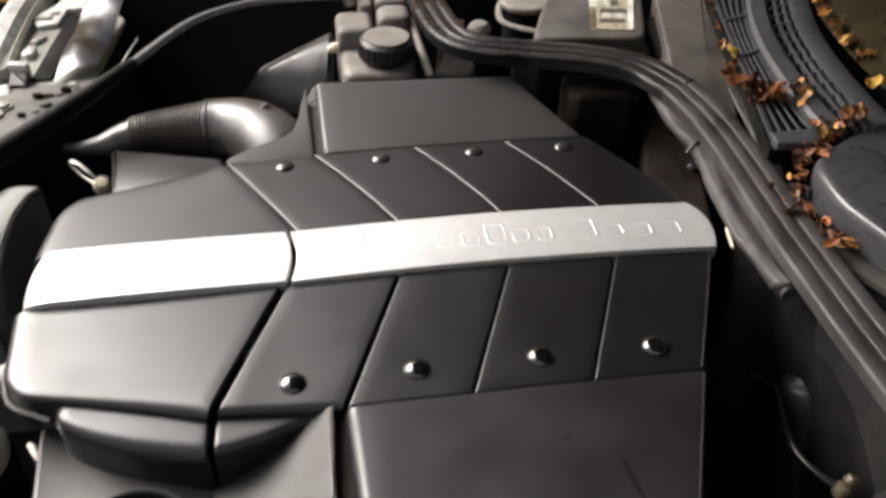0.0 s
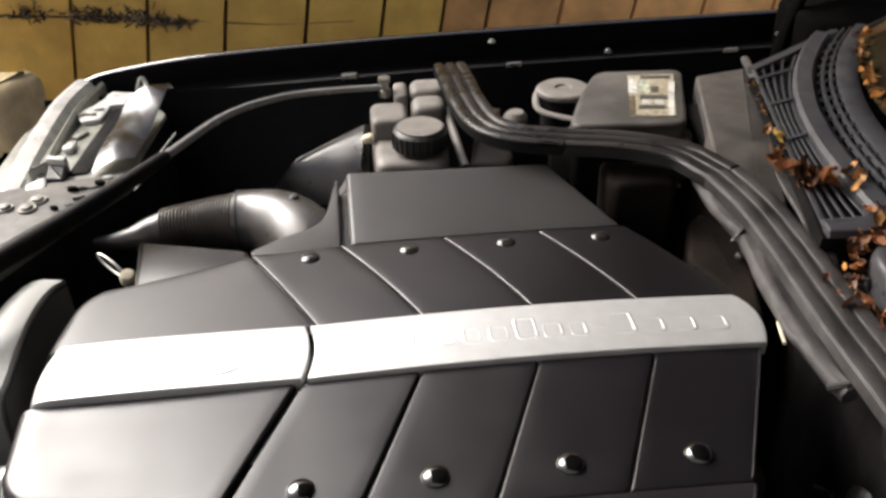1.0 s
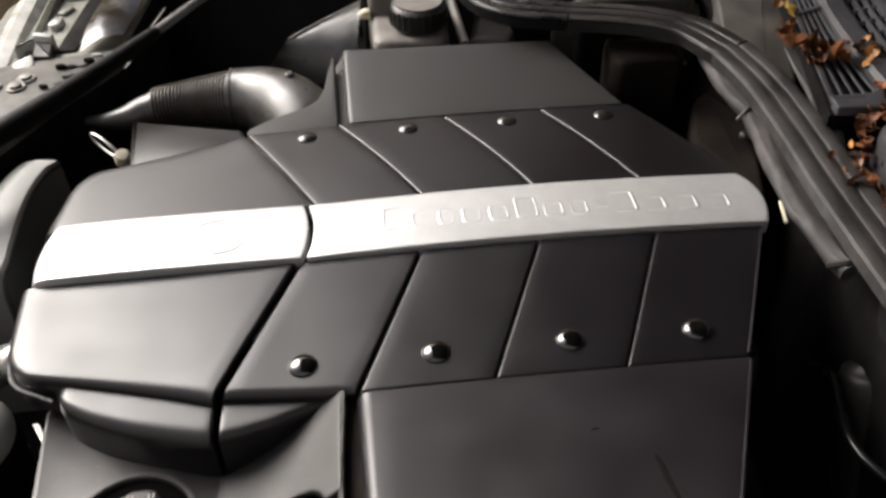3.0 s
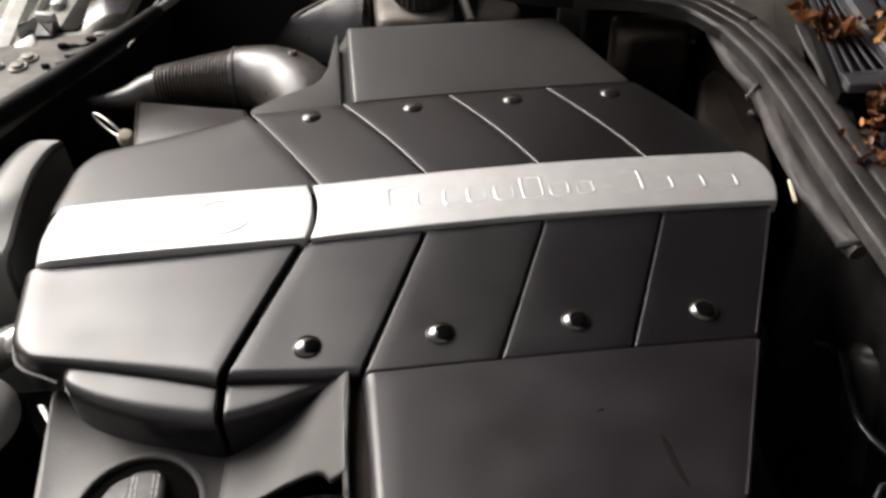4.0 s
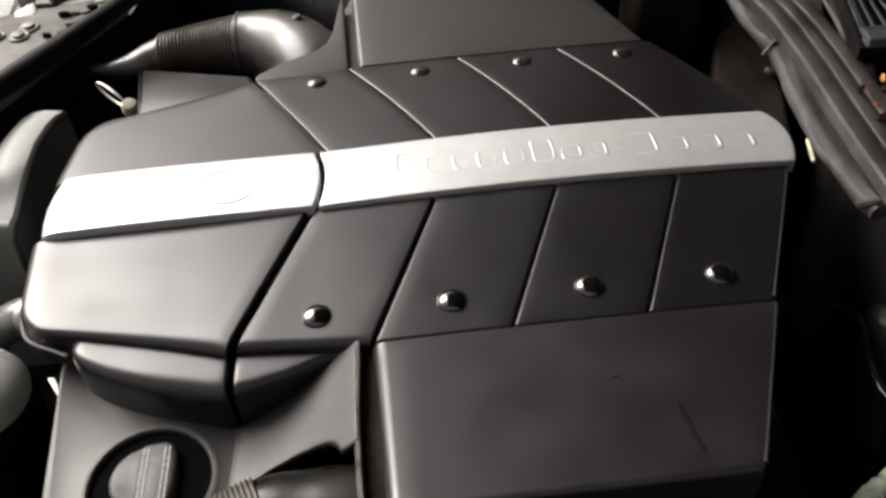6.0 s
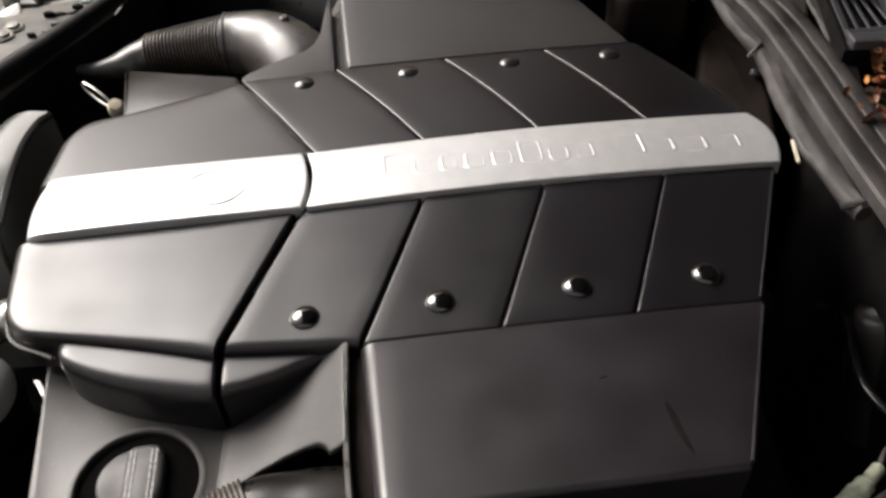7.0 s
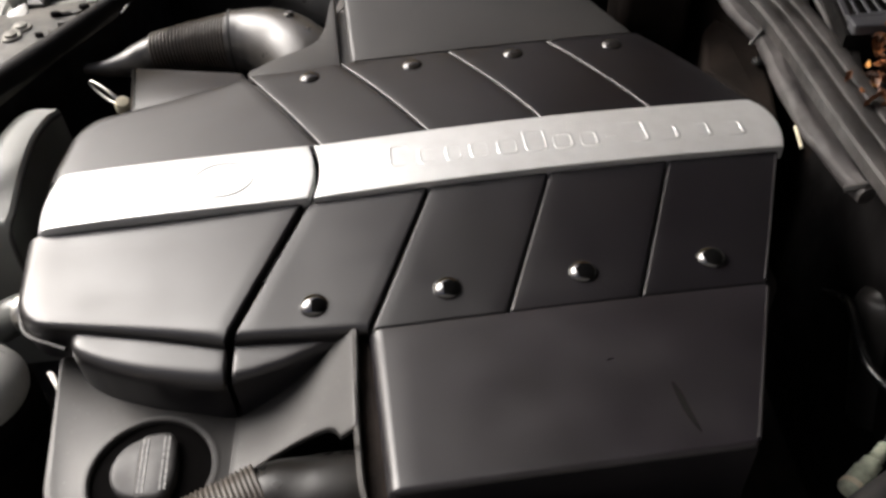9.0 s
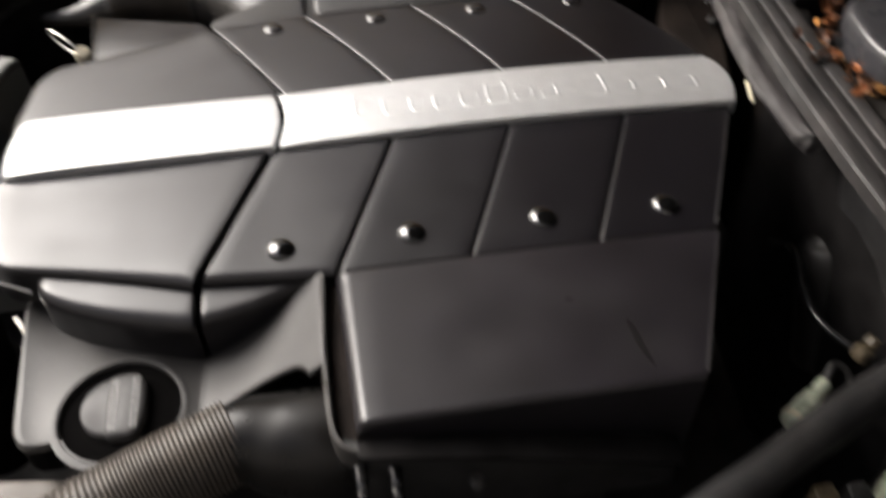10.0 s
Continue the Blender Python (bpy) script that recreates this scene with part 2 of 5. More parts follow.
M_INK = mat("dark_label_print", (0.05, 0.05, 0.04), 0.5, vary=0.1, bump=0)
M_PRINT = mat("worn_white_print", (0.14, 0.14, 0.137), 0.5, vary=0.6, scale=400, bump=0)
M_CAP = mat("grey_filler_cap_plastic", (0.030, 0.0295, 0.030), 0.5, spec=0.36, vary=0.25, scale=60, bump=0.06, dust=0.06)
M_DOME = mat("grey_domed_cap_plastic", (0.23, 0.23, 0.222), 0.36, vary=0.15, bump=0.05)
M_WOOD = mat("yellow_stained_timber", (0.84, 0.53, 0.125), 0.6, vary=0.28, scale=5, bump=0.35, bump_scale=60, dust=0.3, dust_color=(0.38, 0.21, 0.05), random_piece=0.10)
M_WOOD_B = mat("brown_stained_timber", (0.72, 0.40, 0.15), 0.6, vary=0.4, scale=9, bump=0.35, bump_scale=60, random_piece=0.25)
M_DIRT = mat("dark_debris", (0.075, 0.045, 0.02), 0.9, vary=0.6, scale=60, bump=0.6, bump_scale=200, random_piece=0.4)
M_TWIG = mat("dead_twigs", (0.075, 0.045, 0.02), 0.8, vary=0.4, scale=60, bump=0.4, bump_scale=200)
_n, _l = M_TWIG.node_tree.nodes, M_TWIG.node_tree.links
_g, _r = _n.new("ShaderNodeNewGeometry"), _n.new("ShaderNodeValToRGB")
_r.color_ramp.elements[0].color, _r.color_ramp.elements[0].position = (0.045, 0.026, 0.012, 1), 0.55
_r.color_ramp.elements[1].color = (0.55, 0.44, 0.28, 1)
_l.new(_g.outputs["Random Per Island"], _r.inputs["Fac"])
_l.new(_r.outputs["Color"], _n["Principled BSDF"].inputs["Base Color"])
M_BLOCK = mat("cream_weathered_block", (0.74, 0.59, 0.33), 0.8, vary=0.2, scale=25, bump=0.5, bump_scale=90, dust=0.2)
M_BRICK = mat("blocker_wall_grey", (0.175, 0.17, 0.165), 0.9, vary=0.2, scale=6, bump=0.5, bump_scale=50)
M_SLOT = mat("slot_shade_black", (0.0045, 0.0042, 0.004), 0.7, spec=0.08, vary=0.4, scale=25, bump=0.25, bump_scale=120, dust=0.05, dust_color=(0.03, 0.025, 0.021))
M_GROUND = mat("concrete_yard", (0.23, 0.22, 0.20), 0.85, vary=0.3, scale=5, bump=0.5, bump_scale=80)


# ---- mesh helpers ----
def mesh_ob(name, verts, faces, material, parent=None, label="", sharp=32):
    me = bpy.data.meshes.new(name)
    me.from_pydata([tuple(v) for v in verts], [], faces)
    bm = bmesh.new()
    bm.from_mesh(me)
    bmesh.ops.remove_doubles(bm, verts=bm.verts, dist=1e-6)
    bmesh.ops.recalc_face_normals(bm, faces=bm.faces)
    bm.to_mesh(me)
    bm.free()
    me.materials.append(material)
    me.shade_smooth()
    me.set_sharp_from_angle(angle=radians(sharp))
    ob = new(name, me)
    ob.parent = parent
    if label:
        ob["label"] = label
    return ob


def thing(name, at, label, category, group="", kind=""):
    ob = new(name)
    ob.empty_display_size = 0.02
    ob.location = at
    return tagged(ob, label, category, group, kind)


def part(name, geo, material, parent, label="", sharp=32):
    ob = mesh_ob(name, geo[0], geo[1], material, parent, label, sharp)
    top = parent
    shift = Vector((0, 0, 0))
    while top is not None:
        shift += top.location
        top = top.parent
    ob.data.transform(Matrix.Translation(-shift))
    return ob


def join(*geos):
    v, f = [], []
    for a, b in geos:
        k = len(v)
        v += [tuple(p) for p in a]
        f += [tuple(i + k for i in q) for q in b]
    return v, f


def rings(loops, closed=True, caps=True):
    """Faces between successive loops of equal length."""
    n, v, f = len(loops[0]), [], []
    for lp in loops:
        v += [tuple(p) for p in lp]
    for i in range(len(loops) - 1):
        for j in range(n if closed else n - 1):
            k = (j + 1) % n
            f.append((i * n + j, i * n + k, (i + 1) * n + k, (i + 1) * n + j))
    if caps and closed:
        f.append(tuple(range(n - 1, -1, -1)))
        f.append(tuple(range((len(loops) - 1) * n, len(loops) * n)))
    return v, f


def spline(pts, n=8):
    """Catmull-Rom through the points, each a tuple of any length."""
    p = [np.array(q, float) for q in pts]
    p = [2 * p[0] - p[1]] + p + [2 * p[-1] - p[-2]]
    out = []
    for i in range(1, len(p) - 2):
        for k in range(n):
            t = k / n
            out.append(0.5 * (2 * p[i] + (p[i + 1] - p[i - 1]) * t + (2 * p[i - 1] - 5 * p[i] + 4 * p[i + 1] - p[i + 2]) * t * t
                              + (3 * p[i] - p[i - 1] - 3 * p[i + 1] + p[i + 2]) * t ** 3))
    out.append(p[-2])
    return out


def frames(path):
    out = []
    for i, p in enumerate(path):
        a, b = path[max(0, i - 1)], path[min(len(path) - 1, i + 1)]
        t = Vector(b) - Vector(a)
        t.normalize()
        side = t.cross(Vector((0, 0, 1)))
        side = side.normalized() if side.length > 1e-4 else Vector((1, 0, 0))
        out.append((Vector(p), t, side, side.cross(t)))
    return out


def tube(pts, n=16, smooth=8, flat=1.0):
    """Round bar through (x, y, z, radius) points; flat squeezes it in height."""
    path = spline(pts, smooth) if smooth > 1 else [np.array(p, float) for p in pts]
    loops = []
    for (p, t, s, u), q in zip(frames([q[:3] for q in path]), path):
        loops.append([p + float(q[3]) * (math.cos(a) * s + math.sin(a) * flat * u) for a in (2 * math.pi * k / n for k in range(n))])
    return rings(loops)


def sweep(profile, pts, smooth=8, taper=None):
    """Closed profile of (side, up) points swept along (x, y, z) points."""
    path = spline(pts, smooth) if smooth > 1 else [np.array(p, float) for p in pts]
    loops = []
    for i, (p, t, s, u) in enumerate(frames(path)):
        k = taper(i / (len(path) - 1)) if taper else 1.0
        loops.append([p + k * a * s + k * b * u for a, b in profile])
    return rings(loops)


def lathe(profile, at, n=32, axis=(0, 0, 1)):
    """Turned shape: (radius, height) points about an axis through a point."""
    z = Vector(axis).normalized()
    x = z.orthogonal().normalized()
    y = z.cross(x)
    at = Vector(at)
    return rings([[at + r * (math.cos(a) * x + math.sin(a) * y) + h * z for a in (2 * math.pi * k / n for k in range(n))] for r, h in profile])


def slab(outline, z0, z1, r=0.003, zf=None, steps=4):
    """Upright prism over an (x, y) outline with a rounded top edge; zf(x, y) is added to the top's height."""
    pts = [Vector((x, y, 0)) for x, y in outline]
    if sum(a.x * b.y - b.x * a.y for a, b in zip(pts, pts[1:] + pts[:1])) < 0:
        pts.reverse()
    n = len(pts)
    inward = []
    for i, p in enumerate(pts):
        a, b = (p - pts[i - 1]).normalized(), (pts[(i + 1) % n] - p).normalized()
        na, nb = Vector((-a.y, a.x, 0)), Vector((-b.y, b.x, 0))
        m = (na + nb).normalized()
        inward.append(m / max(0.4, m.dot(na)))
    f = zf or (lambda x, y: 0)
    loops = [[(p.x, p.y, z0) for p in pts]]
    for k in range(steps + 1):
        a = math.pi / 2 * k / steps
        loops.append([(q.x, q.y, z1 + f(q.x, q.y) - r + r * math.sin(a)) for q in (p + w * r * (1 - math.cos(a)) for p, w in zip(pts, inward))])
    return rings(loops)


def round_outline(pts, r, n=5):
    """Outline with its corners rounded by r."""
    out = []
    for i, p in enumerate(pts):
        p, a, b = Vector(p), Vector(pts[i - 1]), Vector(pts[(i + 1) % len(pts)])
        k = min(r, (a - p).length * 0.45, (b - p).length * 0.45)
        s, e = p + (a - p).normalized() * k, p + (b - p).normalized() * k
        for j in range(n + 1):
            t = j / n
            out.append(tuple((1 - t) ** 2 * s + 2 * t * (1 - t) * p + t * t * e))
    return out


def edge_steps(length, r0, r1, n):
    s = []
    if r0 > 0:
        s += [r0 * (1 - math.cos(math.pi / 2 * k / 6)) for k in range(6)]
    else:
        s += [0.0]
    a, b = max(r0, 1e-5), length - max(r1, 1e-5)
    s += [a + (b - a) * k / n for k in range(n + 1)]
    s += [length - r1 * (1 - math.cos(math.pi / 2 * k / 6)) for k in range(5, -1, -1)] if r1 > 0 else [length]
    return s


def pillow(P, lu, lv, radii, depth, nu=10, nv=10):
    """Panel over P(u, v) -> (x, y, z), with rounded edges (radii at u=0, u=1, v=0, v=1) and skirts down by depth."""
    us, vs = edge_steps(lu, radii[0], radii[1], nu), edge_steps(lv, radii[2], radii[3], nv)

    def e(s, length, r0, r1):
        if r0 > 0 and s < r0:
            return (r0 - s) / r0, r0
        if r1 > 0 and s > length - r1:
            return (s - length + r1) / r1, r1
        return 0.0, 0.0
    v, f = [], []
    m = len(vs)
    for s in us:
        for t in vs:
            (a, ra), (b, rb) = e(s, lu, *radii[:2]), e(t, lv, *radii[2:])
            k = min(1.0, math.hypot(a, b))
            x, y, z = P(s / lu, t / lv)
            r = (ra * a + rb * b) / (a + b) if a + b > 0 else 0.0
            v.append((x, y, z - r * (1 - math.sqrt(max(0.0, 1 - k * k)))))
    for i in range(len(us) - 1):
        for j in range(m - 1):
            f.append((i * m + j, (i + 1) * m + j, (i + 1) * m + j + 1, i * m + j + 1))
    rim = [i * m for i in range(len(us))] + [(len(us) - 1) * m + j for j in range(1, m)]
    rim += [i * m + m - 1 for i in range(len(us) - 2, -1, -1)] + [j for j in range(m - 2, 0, -1)]
    k = len(v)
    v += [(v[i][0], v[i][1], v[i][2] - depth) for i in rim]
    for a in range(len(rim)):
        b = (a + 1) % len(rim)
        f.append((rim[a], k + a, k + b, rim[b]))
    return v, f


def box(x0, x1, y0, y1, z0, z1, r=0.004):
    return slab([(x0, y0), (x1, y0), (x1, y1), (x0, y1)], z0, z1, r)


# ---- ground, fence, block ----
ground = mesh_ob("ground", [(-60, -60, 0), (60, -60, 0), (60, 60, 0), (-60, 60, 0)], [(0, 1, 2, 3)], M_GROUND)
tagged(ground, "grey weathered concrete yard under the car", "ground", kind="structure")

fence = thing("fence", (0, 1.6, 0), "yellow-stained upright timber board fence with dark gaps", "fence", kind="structure")
part("backing", box(-3.3, 4.4, 1.640, 1.66, 0, 1.65, 0.002), M_DIRT, fence, "dark backing behind the boards")
rng = random.Random(4)
WIDTHS = [0.2] * 11 + [0.191, 0.201, 0.212, 0.202, 0.161, 0.121, 0.199, 0.203, 0.196] + [0.2] * 17
board_x = -0.832 - sum(WIDTHS[:11])
for w in WIDTHS:
    x0, x1 = board_x, board_x + w - 0.010
    tilt = rng.uniform(-0.002, 0.002)
    bv, bf = slab([(x0, 1.612 + tilt), (x1, 1.612 - tilt), (x1, 1.638), (x0, 1.638)], 0.02, 1.67 + rng.uniform(-0.01, 0.01), 0.004)
    bv = [(x + 0.185 * (z - 0.65), y, z) for x, y, z in bv]
    part("board", (bv, bf), M_WOOD if x1 < 0.24 else M_WOOD_B, fence)
    board_x += w
part("crack", tube([(-1.4, 1.6135, 0.69, 0.003), (-0.95, 1.6135, 0.652, 0.0032), (-0.62, 1.6135, 0.628, 0.0028), (-0.35, 1.6135, 0.600, 0.0022), (-0.12, 1.6135, 0.596, 0.002)], 6, 6, 1.0), M_DIRT, fence, "dark dirty horizontal seam")
# unseen wall added behind the camera to cut sky light from the near side
sky_block = mesh_ob("sky_block_wall", *box(-6.0, 6.0, -2.3, -2.1, 0, 3.2), M_BRICK)
tagged(sky_block, "unseen plain grey wall added to block near-side sky light", "wall", kind="structure")

# dead plant debris lying on the fence rail
rng = random.Random(9)
geo = []
for i in range(420):
    c = (-0.94, -0.80, -0.74, -0.68, -0.66, -0.63, -0.58)[i % 7]
    x = c + rng.gauss(0, 0.032)
    z = 0.652 - 0.09 * (x + 0.95) + abs(rng.gauss(0, 0.010)) * (1.6 if x < -0.6 else 0.8) - 0.006
    p = Vector((x, 1.606 + rng.uniform(-0.006, 0.004), z))
    d = Vector((rng.uniform(-1, 1), rng.uniform(-0.2, 0.2), rng.uniform(-0.5, 0.7))).normalized() * rng.uniform(0.008, 0.030)
    geo.append(tube([(*p, 0.001), (*(p + d * 0.5), rng.uniform(0.0012, 0.0032)), (*(p + d), 0.0006)], 4, 1))
debris = mesh_ob("dead_twigs", *join(*geo), M_TWIG)
tagged(debris, "dark dead twigs and dirt caught on the fence seam", "twigs", kind="stuff")

block = thing("concrete_block", (-1.0, 1.2, 0), "cream weathered block standing by the fence", "block")
part("body", slab(round_outline([(-1.25, 0.96), (-0.795, 0.96), (-0.745, 1.10), (-1.25, 1.10)], 0.025), 0, 0.712, 0.03, lambda x, y: -0.06 * (x + 1.0)), M_BLOCK, block)
for k in range(3):
    part("score_line", box(-1.25, -0.82, 0.956, 0.9595, 0.25 + 0.17 * k, 0.256 + 0.17 * k, 0.001), M_DIRT, block)

# ---- the car's body round the engine bay ----
car = thing("car", (0, 0, 0), "black car with its bonnet open over the engine bay", "car")
# far fender: crowned skin with a rolled inner lip
F_EDGE = [(-0.62, 0.70, 0.735), (-0.585, 0.735, 0.775), (-0.54, 0.745, 0.803), (-0.45, 0.742, 0.821), (-0.31, 0.74, 0.835), (-0.04, 0.74, 0.846), (0.25, 0.74, 0.852), (0.65, 0.74, 0.858), (1.0, 0.74, 0.865)]
edge = spline(F_EDGE, 6)
skin = []
for p in edge:
    x, y, z = p
    skin.append([(x, y - 0.036, z - 0.050), (x, y - 0.014, z - 0.048), (x, y - 0.009, z - 0.042), (x, y - 0.006, z - 0.012), (x, y - 0.0025, z - 0.0025), (x, y, z - 0.0003), (x, y + 0.007, z + 0.0005),
                 (x, y + 0.018, z - 0.004), (x, y + 0.045, z - 0.022), (x, y + 0.10, z - 0.075), (x, y + 0.135, z - 0.15), (x, y + 0.14, z - 0.30), (x, y + 0.13, z - 0.42)])
fender = part("fender", rings([r[4:] for r in skin], closed=False, caps=False), M_PAINT, car, "glossy black far front wing", 40)
part("inner_lip", rings([r[:5] for r in skin], closed=False, caps=False), M_PAINT_IN, fender, "matt black inner lip")
fl = [(x, y - 0.034, z - 0.040) for x, y, z in edge]
part("wing_flange", sweep([(-0.005, 0.001), (0.0, 0.003), (0.005, 0.001), (0.005, -0.004), (-0.005, -0.004)], [(x, y - 0.008, z - 0.006) for x, y, z in fl[6:]], 1), M_HOSE_D, fender)
for x in (-0.115, 0.155, 0.52):
    part("bracket", slab(round_outline([(x - 0.016, 0.691), (x + 0.010, 0.690), (x + 0.013, 0.698), (x - 0.010, 0.699)], 0.004), 0.79, 0.806 + 0.012 * (x + 0.1), 0.002), M_STEEL, fender, "small worn steel bracket")
for x, y, z in ((0.12, 0.722, 0.835), (0.31, 0.697, 0.817), (-0.43, 0.70, 0.785), (0.60, 0.70, 0.83)):
    part("bolt", lathe([(0.006, 0), (0.006, 0.002), (0.0038, 0.002), (0.0034, 0.005), (0.0022, 0.0056)], (x, y, z), 12), M_STEEL, fender)
# inner wheelhouse wall and floor of the bay
def wheelhouse(u, v):
    x = -0.60 + 1.2 * u
    y = 0.69 - 0.17 * v - 0.10 * v * math.sin(math.pi * min(1, max(0, (x + 0.45) / 0.75)))
    return x, y, 0.79 + 0.02 * u - 0.42 * v
wv, wf = [], []
for i in range(25):
    for j in range(13):
        wv.append(wheelhouse(i / 24, j / 12))
for i in range(24):
    for j in range(12):
        wf.append((i * 13 + j, i * 13 + j + 1, (i + 1) * 13 + j + 1, (i + 1) * 13 + j))
part("inner_wing", (wv, wf), M_PAINT_IN, car, "dark inner wing wall")
part("bay_floor", box(-0.75, 0.50, -0.72, 0.72, 0.36, 0.40), M_SOOT, car, "grimy dark floor of the engine bay")
part("near_inner_wing", box(-0.70, 0.60, -0.70, -0.66, 0.38, 0.80), M_SOOT, car)
near = []
for p in edge:
    x, y, z = p[0], -p[1], p[2]
    near.append([(x, y + 0.05, z - 0.05), (x, y + 0.012, z - 0.016), (x, y, z), (x, y - 0.012, z), (x, y - 0.05, z - 0.012), (x, y - 0.10, z - 0.05), (x, y - 0.135, z - 0.13), (x, y - 0.13, z - 0.42)])
part("near_fender", rings(near, closed=False, caps=False), M_PAINT, car, "glossy black near front wing", 40)
# firewall with stained insulation
def firewall(u, v):
    y = -0.70 + 1.40 * u
    return (0.355 + 0.012 * math.sin(9 * y) - 0.02 * v * (1 - v) * 4, y, 0.38 + (0.45 if y < 0.5 else 0.45 - 1.2 * (y - 0.5)) * v)
fv, ff = [], []
for i in range(41):
    for j in range(13):
        fv.append(firewall(i / 40, j / 12))
for i in range(40):
    for j in range(12):
        ff.append((i * 13 + j, (i + 1) * 13 + j, (i + 1) * 13 + j + 1, i * 13 + j + 1))
# lower and near part painted black for the shade below the insulation
low = [f for f in ff if max(fv[i][2] for i in f) <= 0.735 or fv[f[0]][1] <= 0.03]
def used(faces):
    """The sheet cut down to the given faces."""
    keep = sorted({i for f in faces for i in f})
    at = {i: k for k, i in enumerate(keep)}
    return [fv[i] for i in keep], [tuple(at[i] for i in f) for f in faces]
part("firewall", used(low), M_VOID, car, "firewall sheet, shade painted in as black")
part("insulation", used([f for f in ff if f not in low]), M_INSUL, car, "stained brown-black insulation on the firewall")
bp = [(0.333, y, z) for y, z in ((-0.118, 0.825), (-0.140, 0.77), (-0.190, 0.71), (-0.235, 0.66), (-0.235, 0.56), (-0.62, 0.56), (-0.62, 0.825))]
part("bulkhead_plate", join((bp + [(x + 0.006, y, z) for x, y, z in bp], [tuple(range(7)), tuple(range(13, 6, -1))] + [(i, (i + 1) % 7, 7 + (i + 1) % 7, 7 + i) for i in range(7)])), M_PLATE_D, car, "dark grey bulkhead plate")
part("cowl_tray", box(0.338, 0.62, -0.66, 0.44, 0.80, 0.834, 0.004), M_VOID, car, "dark leaf-filled tray behind the firewall")
part("nose_panel", slab(round_outline([(-0.80, -0.55), (-0.80, 0.55), (-0.70, 0.72), (-0.66, 0.72), (-0.66, -0.72), (-0.70, -0.72)], 0.03), 0.22, 0.70, 0.03), M_PAINT, car, "plain black front bumper")
for sy in (1, -1):
    wh = part("wheel", lathe([(0.20, -0.10), (0.30, -0.105), (0.318, -0.085), (0.32, 0.0), (0.318, 0.085), (0.30, 0.105), (0.20, 0.10)], (-0.05, 0.70 * sy, 0.32), 40, (0, 1, 0)), M_BLACK, car, "black front tyre")
    part("rim", lathe([(0.21, -0.08), (0.205, 0.0), (0.21, 0.08), (0.06, 0.06), (0.0, 0.065)], (-0.05, 0.70 * sy, 0.32), 30, (0, sy, 0)), M_STEEL, wh, "grey wheel rim")
# bonnet, held open over the rear of the bay
hood = []
for i in range(13):
    t = i / 12
    row = []
    for j in range(17):
        w = -1 + j / 8
        x = 0.66 - 1.08 * t + 0.05 * (1 - w * w) + 0.03 * math.sin(math.pi * t)
        row.append((x, w * (0.72 - 0.06 * t ** 3), 0.93 + 0.68 * t + 0.04 * (1 - w * w)))
    hood.append(row)
hv, hf = rings(hood, closed=False, caps=False)
hv2 = [(x + 0.025, y, z + 0.01) for x, y, z in hv]
bonnet = part("bonnet", join((hv, hf), (hv2, hf)), M_PAINT_IN, car, "opened black bonnet")
for sy in (1, -1):
    part("hinge", tube([(0.585, 0.665 * sy, 0.80, 0.012), (0.592, 0.668 * sy, 0.84, 0.012), (0.610, 0.672 * sy, 0.90, 0.011), (0.645, 0.690 * sy, 0.96, 0.012)], 10, 6, 0.7), M_JET, bonnet, "black bonnet hinge arm")
# added black corner behind the hinge, with steel flecks standing for glints
corner = part("scuttle_corner", slab(round_outline([(0.60, 0.60), (0.66, 0.555), (0.90, 0.50), (1.10, 0.48), (1.10, 0.735), (0.60, 0.735)], 0.02), 0.70, 0.885, 0.012, lambda x, y: 0.30 * max(0.0, x - 0.66)), M_JET, car, "added black corner block that fills the dark beside the windscreen")
for x, y, z, r in ((0.560, 0.712, 0.8015, 0.010), (0.585, 0.716, 0.802, 0.007), (0.519, 0.700, 0.800, 0.004), (0.535, 0.690, 0.7985, 0.003)):
    part("glint_fleck", slab(round_outline([(x - r, y - 0.4 * r), (x + 0.6 * r, y - 0.5 * r), (x + r, y + 0.2 * r), (x - 0.5 * r, y + 0.5 * r)], 0.2 * r), z - 0.006, z + 0.002, 0.0006), M_STEEL, car, "small steel fleck standing for a glint")

# ---- windscreen, cowl grille ----
# base line of the cowl: inner edge, rib line and outer edge as functions of y
def inner_x(y):
    return 0.3335 + 0.236 * max(0, y)
def rib_x(y):
    y = max(0, y)
    return 0.408 + 0.27 * y * y + 0.62 * y ** 3
def outer_x(y):
    return rib_x(y) + 0.085 - 0.055 * max(0, y)
def glass_x(y):
    return outer_x(y) + 0.008
ys = [-0.75 + 1.27 * k / 40 for k in range(41)]
gl = [[(glass_x(y), y, 0.895), (glass_x(y) + 0.10, y, 0.945), (glass_x(y) + 0.35, y * 0.97, 1.09), (glass_x(y) + 0.75, y * 0.93, 1.36)] for y in ys]
part("windscreen", rings(gl, closed=False, caps=False), M_GLASS, car, "dusty dark windscreen")
part("screen_trim", tube([(*gl[-1][k], 0.005) for k in range(4)], 8, 6, 0.7), M_RUBBER, car, "grey windscreen edge trim")
grille = thing("cowl_grille", (0.4, 0.2, 0.87), "faded blue-grey slotted plastic cowl grille with fallen leaves", "grille")
GY0, GZ = 0.034, 0.880
def far_end(f):
    y = 0.45
    for _ in range(30):
        y = 0.5 * y + 0.5 * (0.436 + 0.70 * (f(y) - 0.436))
    return min(y, 0.56)
N_ROW = 28
edge_in = [(inner_x(y), y) for y in (GY0 + (far_end(inner_x) - GY0) * k / N_ROW for k in range(N_ROW + 1))]
